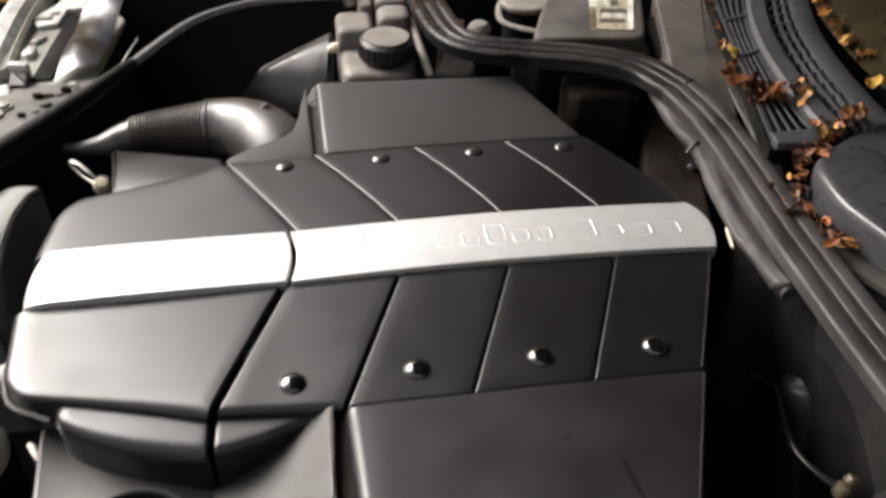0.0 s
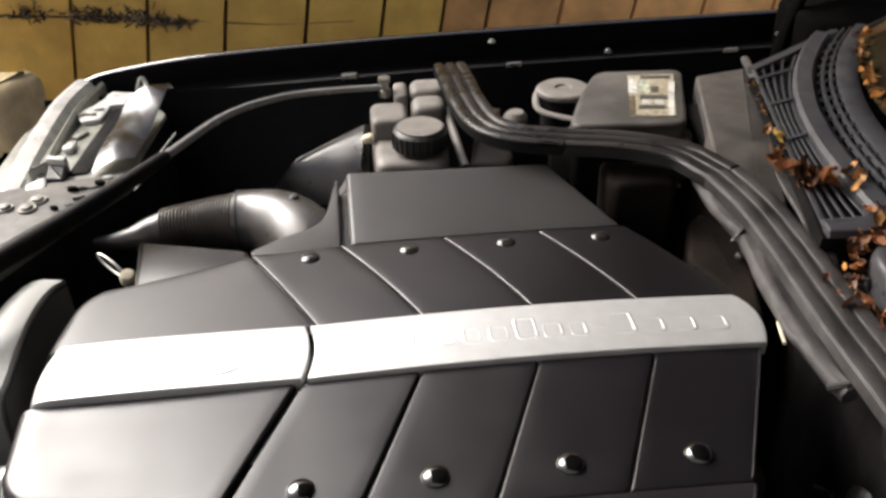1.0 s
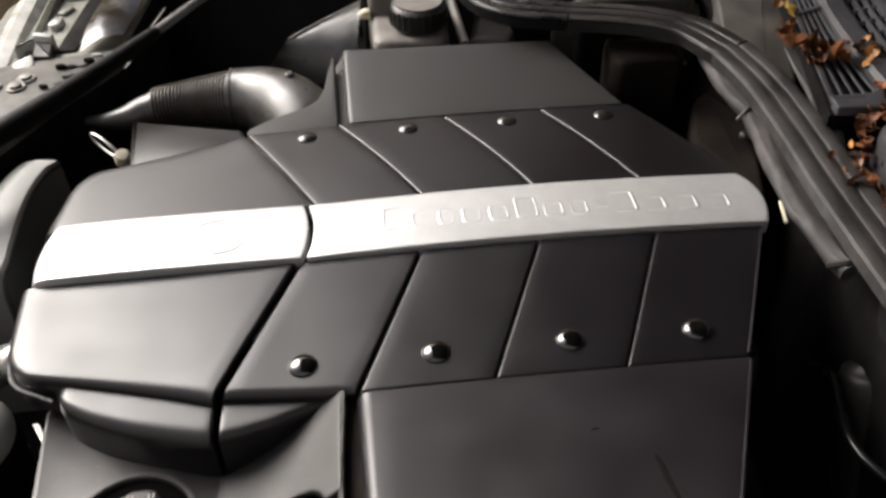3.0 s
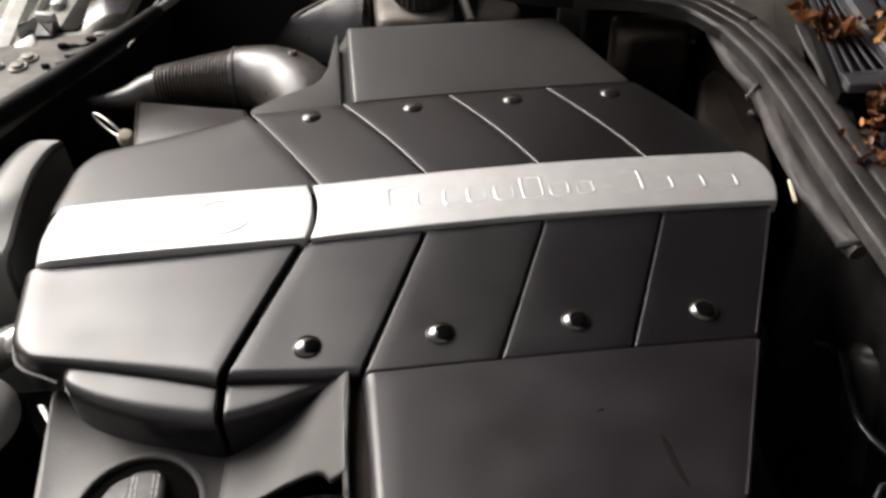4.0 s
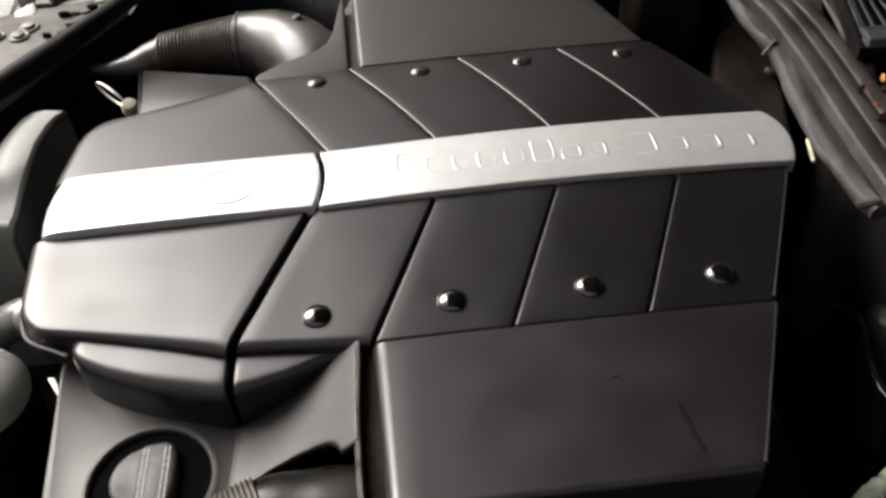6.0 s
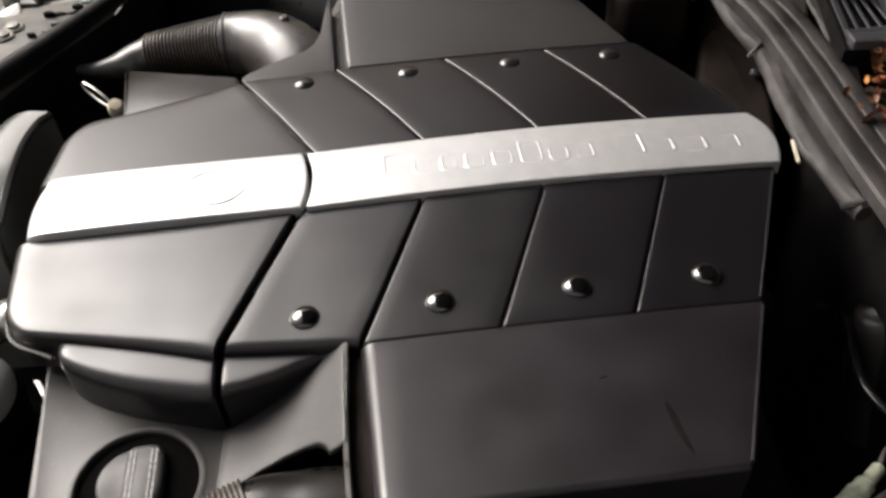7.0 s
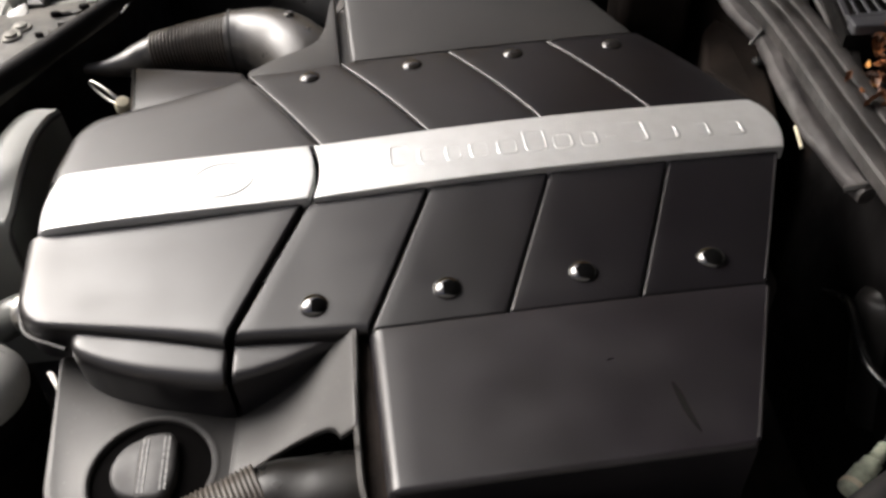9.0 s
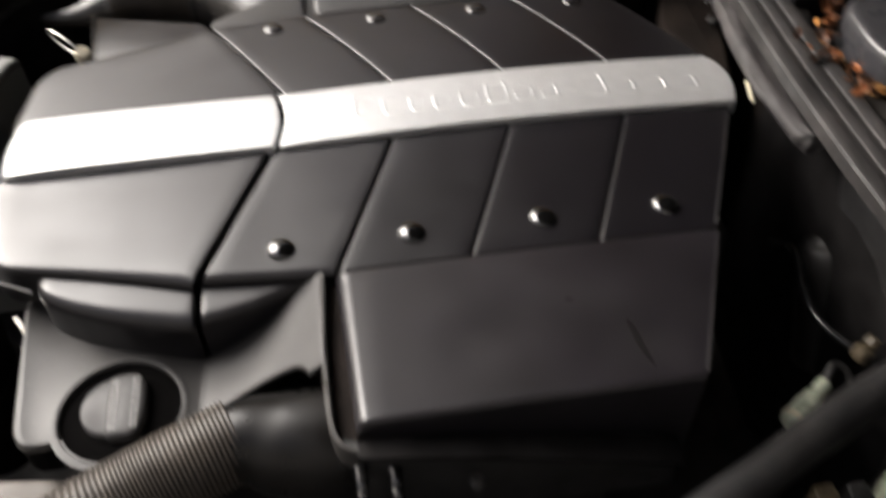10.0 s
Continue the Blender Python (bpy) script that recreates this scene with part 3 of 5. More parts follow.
edge_out = [(outer_x(y), y) for y in (GY0 + (far_end(outer_x) - GY0) * k / N_ROW for k in range(N_ROW + 1))]
# black slab stands for the shade below the slots
part("tray", slab(edge_in + edge_out[::-1], 0.838, 0.868, 0.002), M_VOID, grille, "dark slab for the shade under the slots")
def lane(f, w, h, z=GZ, y0=GY0, y1=None):
    prof = [(-w, -h), (w, -h), (w, h * 0.3), (w * 0.75, h), (-w * 0.75, h), (-w, h * 0.3)]
    n = 28
    y1 = far_end(f) if y1 is None else y1
    return sweep(prof, [(f(y0 + (y1 - y0) * k / n), y0 + (y1 - y0) * k / n, z) for k in range(n + 1)], 1)
for k in range(5):
    t = 0.02 + k / 4.55
    part("slat", lane(lambda y: inner_x(y) + (rib_x(y) - inner_x(y) - 0.013) * t, 0.0015 if k else 0.0026, 0.0006), M_GRILLE, grille)
part("rib", lane(rib_x, 0.0125, 0.007, GZ + 0.003), M_GRILLE, grille, "smooth raised blue-grey rib")
for ya, yb in ((0.040, 0.042), (0.120, 0.129), (0.218, 0.232), (0.315, 0.332), (0.397, 0.430)):
    w = 0.0050 if ya < 0.1 else 0.0034
    part("cross_bar", tube([(inner_x(ya), ya, GZ + 0.002, w), (rib_x(yb) - 0.008, yb, GZ + 0.002, w)], 8, 1, 0.3), M_GRILLE, grille)
part("far_plate", sweep([(-0.006, -0.006), (0.006, -0.006), (0.006, 0.003), (-0.006, 0.003)], [(inner_x(0.43), 0.434, GZ), (0.49, 0.472, GZ), (0.55, 0.512, GZ + 0.002), (0.61, 0.552, GZ + 0.004)], 1), M_GRILLE, grille)
part("near_plate", slab(round_outline([(0.340, 0.022), (0.380, 0.018), (0.416, 0.045), (0.414, 0.058), (0.395, 0.052), (0.372, 0.036), (0.342, 0.038)], 0.003), 0.875, GZ + 0.004, 0.002), M_GRILLE, grille)
for off, w in ((0.0150, 0.0020), (0.0262, 0.0020), (0.0374, 0.0020), (0.0590, 0.0135)):
    part("mesh_bar", lane(lambda y: rib_x(y) + off, w, 0.003, GZ + 0.001 + 0.1 * off), M_GRILLE, grille, "plain outer border of the mesh" if w > 0.01 else "")
for off in (0.021, 0.032, 0.0425):
    for k in range(18):
        y = 0.050 + 0.0265 * k + 0.2 * (off - 0.02)
        if y < far_end(lambda q: rib_x(q) + off) - 0.004:
            part("mesh_tooth", tube([(rib_x(y) + off - 0.006, y - 0.002, GZ + 0.001 + 0.1 * off, 0.0034), (rib_x(y) + off + 0.006, y + 0.003, GZ + 0.001 + 0.1 * off, 0.0034)], 6, 1, 0.7), M_GRILLE, grille)

cover2 = thing("cowl_cover", (0.42, -0.2, 0.84), "smooth dark grey rounded plastic cowl cover", "cowl cover")
part("shell", slab(round_outline([(0.360, -0.012), (0.428, 0.036), (0.478, 0.054), (0.56, 0.06), (0.60, -0.2), (0.60, -0.62), (0.46, -0.62), (0.415, -0.25), (0.372, -0.14), (0.354, -0.075)], 0.02), 0.848, 0.884, 0.010), M_COWL, cover2)
part("lower_lip", sweep([(-0.014, -0.004), (0.014, -0.004), (0.014, 0.002), (0.004, 0.005), (-0.014, 0.003)], [(0.349, -0.075, 0.842), (0.356, -0.11, 0.842), (0.375, -0.15, 0.842), (0.40, -0.22, 0.842), (0.44, -0.5, 0.842)], 6), M_LID, cover2, "dusty lower lip")

# ---- engine bay, far side ----
support = thing("radiator_support", (-0.55, 0.3, 0.7), "grey dusty radiator support panel with bolts and clips", "support panel")
# sides split from the top plate and painted black as shade
part("panel", slab(round_outline([(-0.515, 0.150), (-0.448, 0.285), (-0.395, 0.372), (-0.41, 0.412), (-0.52, 0.395), (-0.72, 0.33), (-0.72, 0.16)], 0.01), 0.60, 0.786, 0.004), M_VOID, support, "panel sides painted black for shade")
part("top_plate", slab(round_outline([(-0.516, 0.152), (-0.449, 0.286), (-0.397, 0.371), (-0.41, 0.411), (-0.52, 0.394), (-0.719, 0.329), (-0.719, 0.161)], 0.01), 0.7865, 0.795, 0.003), M_PLATE, support)
for x, y, r in ((-0.513, 0.326, 0.012), (-0.506, 0.346, 0.012), (-0.540, 0.330, 0.010)):
    w = part("washer", lathe([(r, 0), (r, 0.002), (r * 0.9, 0.003), (r * 0.62, 0.003), (r * 0.6, 0.006), (r * 0.35, 0.007)], (x, y, 0.795), 16), M_CAST, support)
rng = random.Random(3)
for k, (x, y, sz) in enumerate(((-0.470, 0.368, 0.009), (-0.458, 0.371, 0.010), (-0.447, 0.374, 0.009), (-0.438, 0.380, 0.009), (-0.432, 0.397, 0.007), (-0.466, 0.332, 0.008), (-0.456, 0.344, 0.010), (-0.479, 0.322, 0.007), (-0.425, 0.385, 0.006))):
    out = [(x + sz * rng.uniform(0.6, 1.1) * math.cos(0.5 + 1.05 * q), y + 0.55 * sz * rng.uniform(0.6, 1.1) * math.sin(0.5 + 1.05 * q)) for q in range(6)]
    part("clip", slab(round_outline(out, 0.0015, 3), 0.79, 0.797 + rng.uniform(0, 0.005), 0.0015), M_VOID if k in (0, 1, 3, 7) else (M_LENS if k in (4,) else M_PLATE), support)

lamp = thing("headlight", (-0.48, 0.52, 0.75), "far headlight unit, grey-green housing and hazed lens edge", "headlight")
# shaded sides in black, apart from the lit top plate
part("housing", slab(round_outline([(-0.411, 0.415), (-0.397, 0.624), (-0.455, 0.70), (-0.55, 0.70), (-0.60, 0.58), (-0.60, 0.40), (-0.52, 0.398)], 0.012), 0.60, 0.779, 0.004), M_VOID, lamp, "housing sides painted black for shade")
part("top_plate", slab(round_outline([(-0.412, 0.416), (-0.398, 0.622), (-0.456, 0.698), (-0.548, 0.698), (-0.598, 0.58), (-0.598, 0.402), (-0.52, 0.40)], 0.012), 0.7795, 0.7855, 0.003), M_LAMP, lamp, "grey-green plastic top")
lens_path = [(-0.545, 0.725, 0.800), (-0.556, 0.67, 0.799), (-0.561, 0.61, 0.796), (-0.563, 0.523, 0.790), (-0.560, 0.437, 0.786), (-0.558, 0.36, 0.776), (-0.552, 0.26, 0.755)]
part("lens", sweep([(-0.019, -0.05), (0.021, -0.05), (0.022, -0.012), (0.014, 0.004), (0.002, 0.009), (-0.012, 0.006), (-0.019, -0.006)], lens_path), M_LENS, lamp, "hazed pale lens edge")
part("lens_rim", sweep([(-0.005, -0.02), (0.005, -0.02), (0.005, 0.002), (0.0, 0.006), (-0.005, 0.002)], [(x + 0.031, y - 0.008, z) for x, y, z in lens_path]), M_LAMP, lamp)
# slot is a raised dark strip, its shade put into the colour
part("slot", slab(round_outline([(-0.494, 0.428), (-0.468, 0.430), (-0.462, 0.520), (-0.455, 0.610), (-0.448, 0.640), (-0.480, 0.642), (-0.487, 0.560)], 0.003), 0.78, 0.7885, 0.001), M_SLOT, lamp, "dark strip standing for the slot's shade")
fo = []
for i in range(29):
    u = i / 28
    row = []
    for j in range(45):
        v = j / 44
        x, y = -0.461 + 0.012 * v + (0.053 + 0.008 * v) * u, 0.420 + 0.026 * u + (0.190 + 0.010 * u) * v
        fold = math.sin(34 * (y - 0.42) + 30 * (x + 0.44) + 1.6 * noise.noise((x * 18, y * 12, 3.1))) + 0.5 * noise.noise((x * 30 + y * 12, y * 16, 5.2))
        row.append((x, y, 0.792 + 0.0044 * fold + 0.140 * (y - 0.424) + 0.005 * u * (1 - u) * 4))
    fo.append(row)
part("heat_shield", rings(fo, closed=False, caps=False), M_FOIL, lamp, "wavy bright metal shield", 50)
cap_strip = part("top_strip", slab(round_outline([(-0.536, 0.620), (-0.507, 0.650), (-0.495, 0.693), (-0.455, 0.685), (-0.449, 0.645), (-0.484, 0.643), (-0.489, 0.597), (-0.516, 0.590)], 0.006), 0.78, 0.796, 0.003, lambda x, y: 0.05 * (y - 0.65)), M_LENS, lamp, "bright white moulded strip")
for x, y in ((-0.506, 0.612), (-0.498, 0.628), (-0.520, 0.612)):
    part("notch", slab(round_outline([(x - 0.007, y - 0.004), (x + 0.006, y - 0.003), (x + 0.007, y + 0.003), (x - 0.005, y + 0.004)], 0.002, 3), 0.79, 0.7972, 0.0006), M_LAMP, cap_strip)
latch = part("latch", slab(round_outline([(-0.512, 0.398), (-0.488, 0.394), (-0.495, 0.434), (-0.519, 0.440)], 0.003), 0.78, 0.800, 0.003), M_BLACK, lamp, "dark plastic latch block")
part("latch_edge", slab(round_outline([(-0.521, 0.440), (-0.494, 0.432), (-0.493, 0.442), (-0.520, 0.451)], 0.003), 0.78, 0.809, 0.003), M_LENS, latch, "white latch edge")
part("latch_arm", slab(round_outline([(-0.541, 0.418), (-0.522, 0.437), (-0.518, 0.449), (-0.537, 0.434)], 0.004), 0.78, 0.801, 0.003), M_LENS, latch)
part("latch_ramp", slab(round_outline([(-0.534, 0.388), (-0.512, 0.402), (-0.506, 0.383), (-0.520, 0.365), (-0.532, 0.368)], 0.004), 0.78, 0.797, 0.003, lambda x, y: 0.3 * (y - 0.385)), M_LENS, latch)
part("mounting_tab", slab(round_outline([(-0.522, 0.503), (-0.512, 0.530), (-0.504, 0.522), (-0.503, 0.497), (-0.514, 0.494)], 0.004), 0.78, 0.795, 0.004), M_LENS, lamp)
part("mounting_tab", slab(round_outline([(-0.520, 0.545), (-0.505, 0.570), (-0.498, 0.560), (-0.508, 0.540)], 0.004), 0.78, 0.791, 0.003), M_LAMP, lamp)
# bent clip at the rear corner of the lamp
part("clip", tube([(-0.455, 0.690, 0.795, 0.003), (-0.447, 0.700, 0.815, 0.004), (-0.438, 0.690, 0.808, 0.0035), (-0.436, 0.668, 0.802, 0.004), (-0.425, 0.655, 0.806, 0.004), (-0.420, 0.640, 0.797, 0.003)], 6, 6, 0.5), M_LAMP, lamp, "bent grey-green clip")
part("clip", tube([(-0.430, 0.676, 0.800, 0.003), (-0.412, 0.682, 0.806, 0.0035), (-0.396, 0.684, 0.803, 0.003)], 6, 6, 0.5), M_LAMP, lamp)

hose = thing("bay_edge_hose", (-0.3, 0.35, 0.82), "thick black rubber hose along the bay edge", "hose")
part("hose", tube([(-0.60, -0.02, 0.70, 0.014), (-0.553, 0.047, 0.788, 0.014), (-0.501, 0.118, 0.828, 0.0135), (-0.431, 0.229, 0.831, 0.0125), (-0.384, 0.303, 0.833, 0.0105), (-0.350, 0.361, 0.835, 0.0085), (-0.344, 0.371, 0.8355, 0.006)], 14), M_HOSE_D, hose)
part("thin_tube", tube([(-0.355, 0.352, 0.8345, 0.0062), (-0.339, 0.380, 0.836, 0.0062), (-0.281, 0.475, 0.84, 0.0057), (-0.208, 0.529, 0.84, 0.0050), (-0.128, 0.542, 0.84, 0.0048), (-0.066, 0.543, 0.84, 0.0048)], 12), M_HOSE_G, hose, "thin grey shiny tube")
part("rod", tube([(-0.394, 0.369, 0.790, 0.0009), (-0.388, 0.400, 0.790, 0.0009), (-0.380, 0.476, 0.790, 0.0009), (-0.370, 0.538, 0.790, 0.0009)], 6), M_LENS, hose, "thin pale cable")
part("fitting", lathe([(0.006, 0), (0.009, 0.002), (0.009, 0.012), (0.006, 0.014), (0.006, 0.022), (0.009, 0.024), (0.009, 0.03)], (-0.063, 0.543, 0.825), 12), M_STEEL, hose, "bright metal fitting")

tank = thing("coolant_reservoir", (-0.03, 0.45, 0.76), "dusty grey-brown plastic coolant reservoir", "reservoir")
part("body", slab(round_outline([(-0.083, 0.375), (0.015, 0.37), (0.02, 0.47), (-0.083, 0.475)], 0.018), 0.62, 0.800, 0.010), M_TANK, tank)
part("left_chamber", slab(round_outline([(-0.086, 0.452), (-0.034, 0.452), (-0.034, 0.52), (-0.086, 0.52)], 0.014), 0.62, 0.828, 0.009), M_TANK, tank)
part("middle_chamber", slab(round_outline([(-0.050, 0.518), (-0.031, 0.515), (-0.030, 0.57), (-0.050, 0.57)], 0.008), 0.62, 0.837, 0.006), M_TANK, tank)
part("right_chamber", slab(round_outline([(-0.027, 0.475), (0.021, 0.475), (0.022, 0.525), (-0.027, 0.525)], 0.016), 0.62, 0.834, 0.011), M_TANK, tank)
part("rear_chamber", slab(round_outline([(-0.027, 0.527), (0.024, 0.527), (0.025, 0.578), (-0.026, 0.578)], 0.016), 0.62, 0.838, 0.011), M_TANK, tank)
cap = part("filler_cap", lathe([(0.033, 0.0), (0.036, 0.003), (0.0365, 0.024), (0.034, 0.028), (0.03, 0.030), (0.0, 0.030)], (-0.021, 0.418, 0.802), 40), M_BLACK, tank, "black ribbed screw cap, dusty on top")
part("cap_top", lathe([(0.031, 0.0), (0.031, 0.0015), (0.0, 0.002)], (-0.021, 0.418, 0.832), 32), M_TANK, cap)
for k in range(26):
    a = 2 * math.pi * k / 26
    part("grip", tube([(-0.021 + 0.0368 * math.cos(a), 0.418 + 0.0368 * math.sin(a), 0.806, 0.0018), (-0.021 + 0.0362 * math.cos(a), 0.418 + 0.0362 * math.sin(a), 0.828, 0.0018)], 5, 1), M_BLACK, cap)
part("drain_stub", tube([(-0.100, 0.452, 0.800, 0.004), (-0.092, 0.454, 0.802, 0.007), (-0.085, 0.456, 0.802, 0.007)], 10), M_PALE, tank, "pale yellow plug")
part("bracket_arm", tube([(0.022, 0.50, 0.82, 0.005), (0.030, 0.43, 0.80, 0.006), (0.036, 0.385, 0.785, 0.006)], 8), M_TANK, tank)
part("base_plate", slab([(-0.16, 0.33), (0.07, 0.33), (0.07, 0.45), (-0.14, 0.46)], 0.60, 0.735, 0.01), M_VOID, tank)

part("foot", slab(round_outline([(0.049, 0.441), (0.104, 0.430), (0.116, 0.462), (0.104, 0.505), (0.068, 0.534)], 0.010), 0.66, 0.762, 0.008), M_LID, tank, "dusty grey moulded foot")
part("grommet", lathe([(0.017, 0), (0.017, 0.006), (0.011, 0.013), (0.0, 0.015)], (0.116, 0.460, 0.814), 20), M_TANK, tank, "small dark grommet")
part("rusty_clip", slab(round_outline([(0.079, 0.470), (0.094, 0.466), (0.098, 0.478), (0.082, 0.484)], 0.003), 0.79, 0.826, 0.003), M_TAN, tank, "brown stained clip")

bulge = thing("washer_tank", (-0.16, 0.42, 0.7), "smooth glossy dark plastic tank neck", "tank")
neck = []
for k in range(17):
    u = k / 16
    top = Vector((-0.200 + 0.105 * u, 0.472 + 0.055 * u ** 0.8, 0.763 + 0.028 * u))
    foot = Vector((-0.245 + 0.140 * u, 0.455 - 0.02 * u, 0.690 + 0.03 * u))
    front = top.lerp(foot, 0.5) + Vector((-0.004, -0.012 - 0.014 * u, 0.010))
    neck.append([top, top.lerp(front, 0.35) + Vector((0, -0.006, 0.003)), front, foot, foot + Vector((0.01, 0.06, 0)), top + Vector((0.006, 0.016, -0.010))])
part("shell", rings(neck), M_NECK, bulge, "", 60)
# paler tube paints the highlight along the neck's upper edge
part("ridge", tube([(-0.198, 0.4735, 0.7635, 0.001), (-0.188, 0.480, 0.7665, 0.0022), (-0.168, 0.490, 0.772, 0.0016), (-0.142, 0.5025, 0.779, 0.0012), (-0.112, 0.517, 0.7865, 0.0008)], 8, 6, 0.6), M_TANK, bulge, "pale ridge, edge highlight put into its colour")
part("bracket", slab(round_outline([(-0.145, 0.35), (-0.09, 0.35), (-0.085, 0.43), (-0.125, 0.42)], 0.008), 0.70, 0.765, 0.006), M_LID, bulge, "dusty grey bracket")

fuse = thing("fuse_box", (0.26, 0.44, 0.8), "dusty dark grey fuse box with a worn label", "fuse box")
part("body", slab(round_outline([(0.168, 0.36), (0.32, 0.345), (0.372, 0.52), (0.365, 0.532), (0.246, 0.540), (0.205, 0.46)], 0.022), 0.812, 0.848, 0.006), M_LID, fuse)
# lower body and lid neck carry their shade as black paint
part("lower_body", slab(round_outline([(0.172, 0.364), (0.318, 0.349), (0.368, 0.52), (0.362, 0.529), (0.248, 0.537), (0.208, 0.46)], 0.02), 0.70, 0.8115, 0.003), M_VOID, fuse, "lower body painted black for shade")
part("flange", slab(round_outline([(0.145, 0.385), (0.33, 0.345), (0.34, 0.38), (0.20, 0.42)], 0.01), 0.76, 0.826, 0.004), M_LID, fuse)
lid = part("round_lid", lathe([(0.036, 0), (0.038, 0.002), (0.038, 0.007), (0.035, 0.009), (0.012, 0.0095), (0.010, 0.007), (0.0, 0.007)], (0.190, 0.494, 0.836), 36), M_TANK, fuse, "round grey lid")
part("neck", lathe([(0.031, -0.08), (0.031, 0.0), (0.02, 0.001)], (0.190, 0.494, 0.835), 30), M_VOID, lid, "neck under the lid, black for the hollow's shade")
part("strap", tube([(0.160, 0.515, 0.838, 0.005), (0.150, 0.490, 0.830, 0.005), (0.152, 0.462, 0.825, 0.005), (0.182, 0.436, 0.824, 0.005), (0.231, 0.409, 0.825, 0.005), (0.285, 0.384, 0.826, 0.004)], 8, 6, 0.7), M_TANK, fuse, "pale dusty strap round the lid")
lab = part("label", slab([(0.254, 0.377), (0.312, 0.366), (0.354, 0.510), (0.288, 0.514)], 0.845, 0.8495, 0.0005), M_LABEL, fuse, "worn yellow-white label with unreadable print")
def label_block(pts, material, label=""):
    part("print", slab(pts, 0.849, 0.8503, 0.0002, None, 1), material, lab, label)
label_block([(0.271, 0.449), (0.283, 0.447), (0.297, 0.497), (0.285, 0.499)], M_LENS, "clean white block")
label_block([(0.253, 0.379), (0.261, 0.378), (0.277, 0.438), (0.269, 0.439)], M_TAN, "brown bar")
label_block([(0.284, 0.447), (0.299, 0.445), (0.312, 0.489), (0.298, 0.491)], M_CONN, "faded green block")
label_block([(0.281, 0.428), (0.318, 0.422), (0.321, 0.434), (0.284, 0.440)], M_INK, "dark bar")
label_block([(0.303, 0.449), (0.313, 0.447), (0.319, 0.466), (0.308, 0.468)], M_INK)
label_block([(0.279, 0.410), (0.291, 0.408), (0.295, 0.423), (0.283, 0.425)], M_LENS)
label_block([(0.296, 0.407), (0.307, 0.405), (0.312, 0.420), (0.300, 0.422)], M_LENS)
label_block([(0.270, 0.396), (0.304, 0.391), (0.307, 0.401), (0.273, 0.406)], M_LID)
label_block([(0.302, 0.370), (0.309, 0.368), (0.346, 0.478), (0.338, 0.480)], M_LENS)
label_block([(0.302, 0.499), (0.344, 0.493), (0.347, 0.503), (0.305, 0.508)], M_LID)

ecu = thing("module_box_lid", (0.37, 0.28, 0.85), "dusty grey rectangular module box lid", "lid")
part("lid", slab(round_outline([(0.381, 0.492), (0.462, 0.512), (0.395, 0.25), (0.352, 0.125), (0.322, 0.13), (0.318, 0.25)], 0.006), 0.80, 0.852, 0.004), M_LID, ecu)
part("rubber_flap", tube([(0.372, 0.195, 0.853, 0.004), (0.371, 0.155, 0.851, 0.010), (0.366, 0.100, 0.850, 0.012), (0.353, 0.045, 0.848, 0.011), (0.342, 0.000, 0.846, 0.007), (0.336, -0.025, 0.845, 0.004)], 10, 8, 0.35), M_RUBBER, ecu, "loose brown-grey rubber flap")
part("edge_strip", tube([(0.467, 0.528, 0.858, 0.006), (0.456, 0.48, 0.858, 0.006), (0.400, 0.25, 0.854, 0.005), (0.372, 0.15, 0.850, 0.005), (0.360, 0.075, 0.848, 0.005), (0.348, 0.02, 0.846, 0.005), (0.336, -0.03, 0.845, 0.005)], 8), M_RUBBER, ecu, "raised dusty edge strip")

# ---- rubber seal along the bulkhead ----
seal = thing("rubber_seal", (0.3, 0.1, 0.84), "weathered black triple-lipped rubber bonnet seal", "seal")
SEAL = [(0.038, 0.60, 0.845), (0.043, 0.52, 0.85), (0.047, 0.46, 0.85), (0.060, 0.385, 0.85), (0.092, 0.342, 0.85), (0.154, 0.319, 0.85), (0.221, 0.301, 0.85), (0.281, 0.266, 0.85),
        (0.312, 0.205, 0.85), (0.322, 0.134, 0.85), (0.3225, 0.055, 0.85), (0.319, -0.02, 0.85), (0.316, -0.10, 0.85), (0.315, -0.181, 0.85), (0.316, -0.26, 0.85), (0.318, -0.40, 0.85), (0.32, -0.60, 0.85)]
# three stretches, each lighter and duller than the one before
for stretch, rubber, look_ in ((SEAL[:6], M_RUBBER_C, "shiny black rubber lip"), (SEAL[5:9], M_RUBBER_M, "mid-toned black rubber lip"), (SEAL[8:], M_RUBBER, "dusty weathered rubber lip")):
    part("strip", sweep([(0.024, -0.012), (0.024, 0.000), (0.020, 0.003), (-0.020, 0.003), (-0.024, 0.000), (-0.024, -0.012)], stretch), M_HOSE_B if rubber is M_RUBBER_C else rubber, seal, "rubber base strip")
    for off, r, up in ((-0.0172, 0.0072, 0.003), (0.0, 0.0062, 0.0035), (0.0172, 0.0074, 0.003)):
        lp = frames([Vector(q) for q in spline(stretch, 8)])
        part("lip", tube([(*(p + off * sd + up * u), r + 0.0006 * noise.noise(p * 30)) for p, t, sd, u in lp], 14, 1, 0.36), rubber, seal, look_)
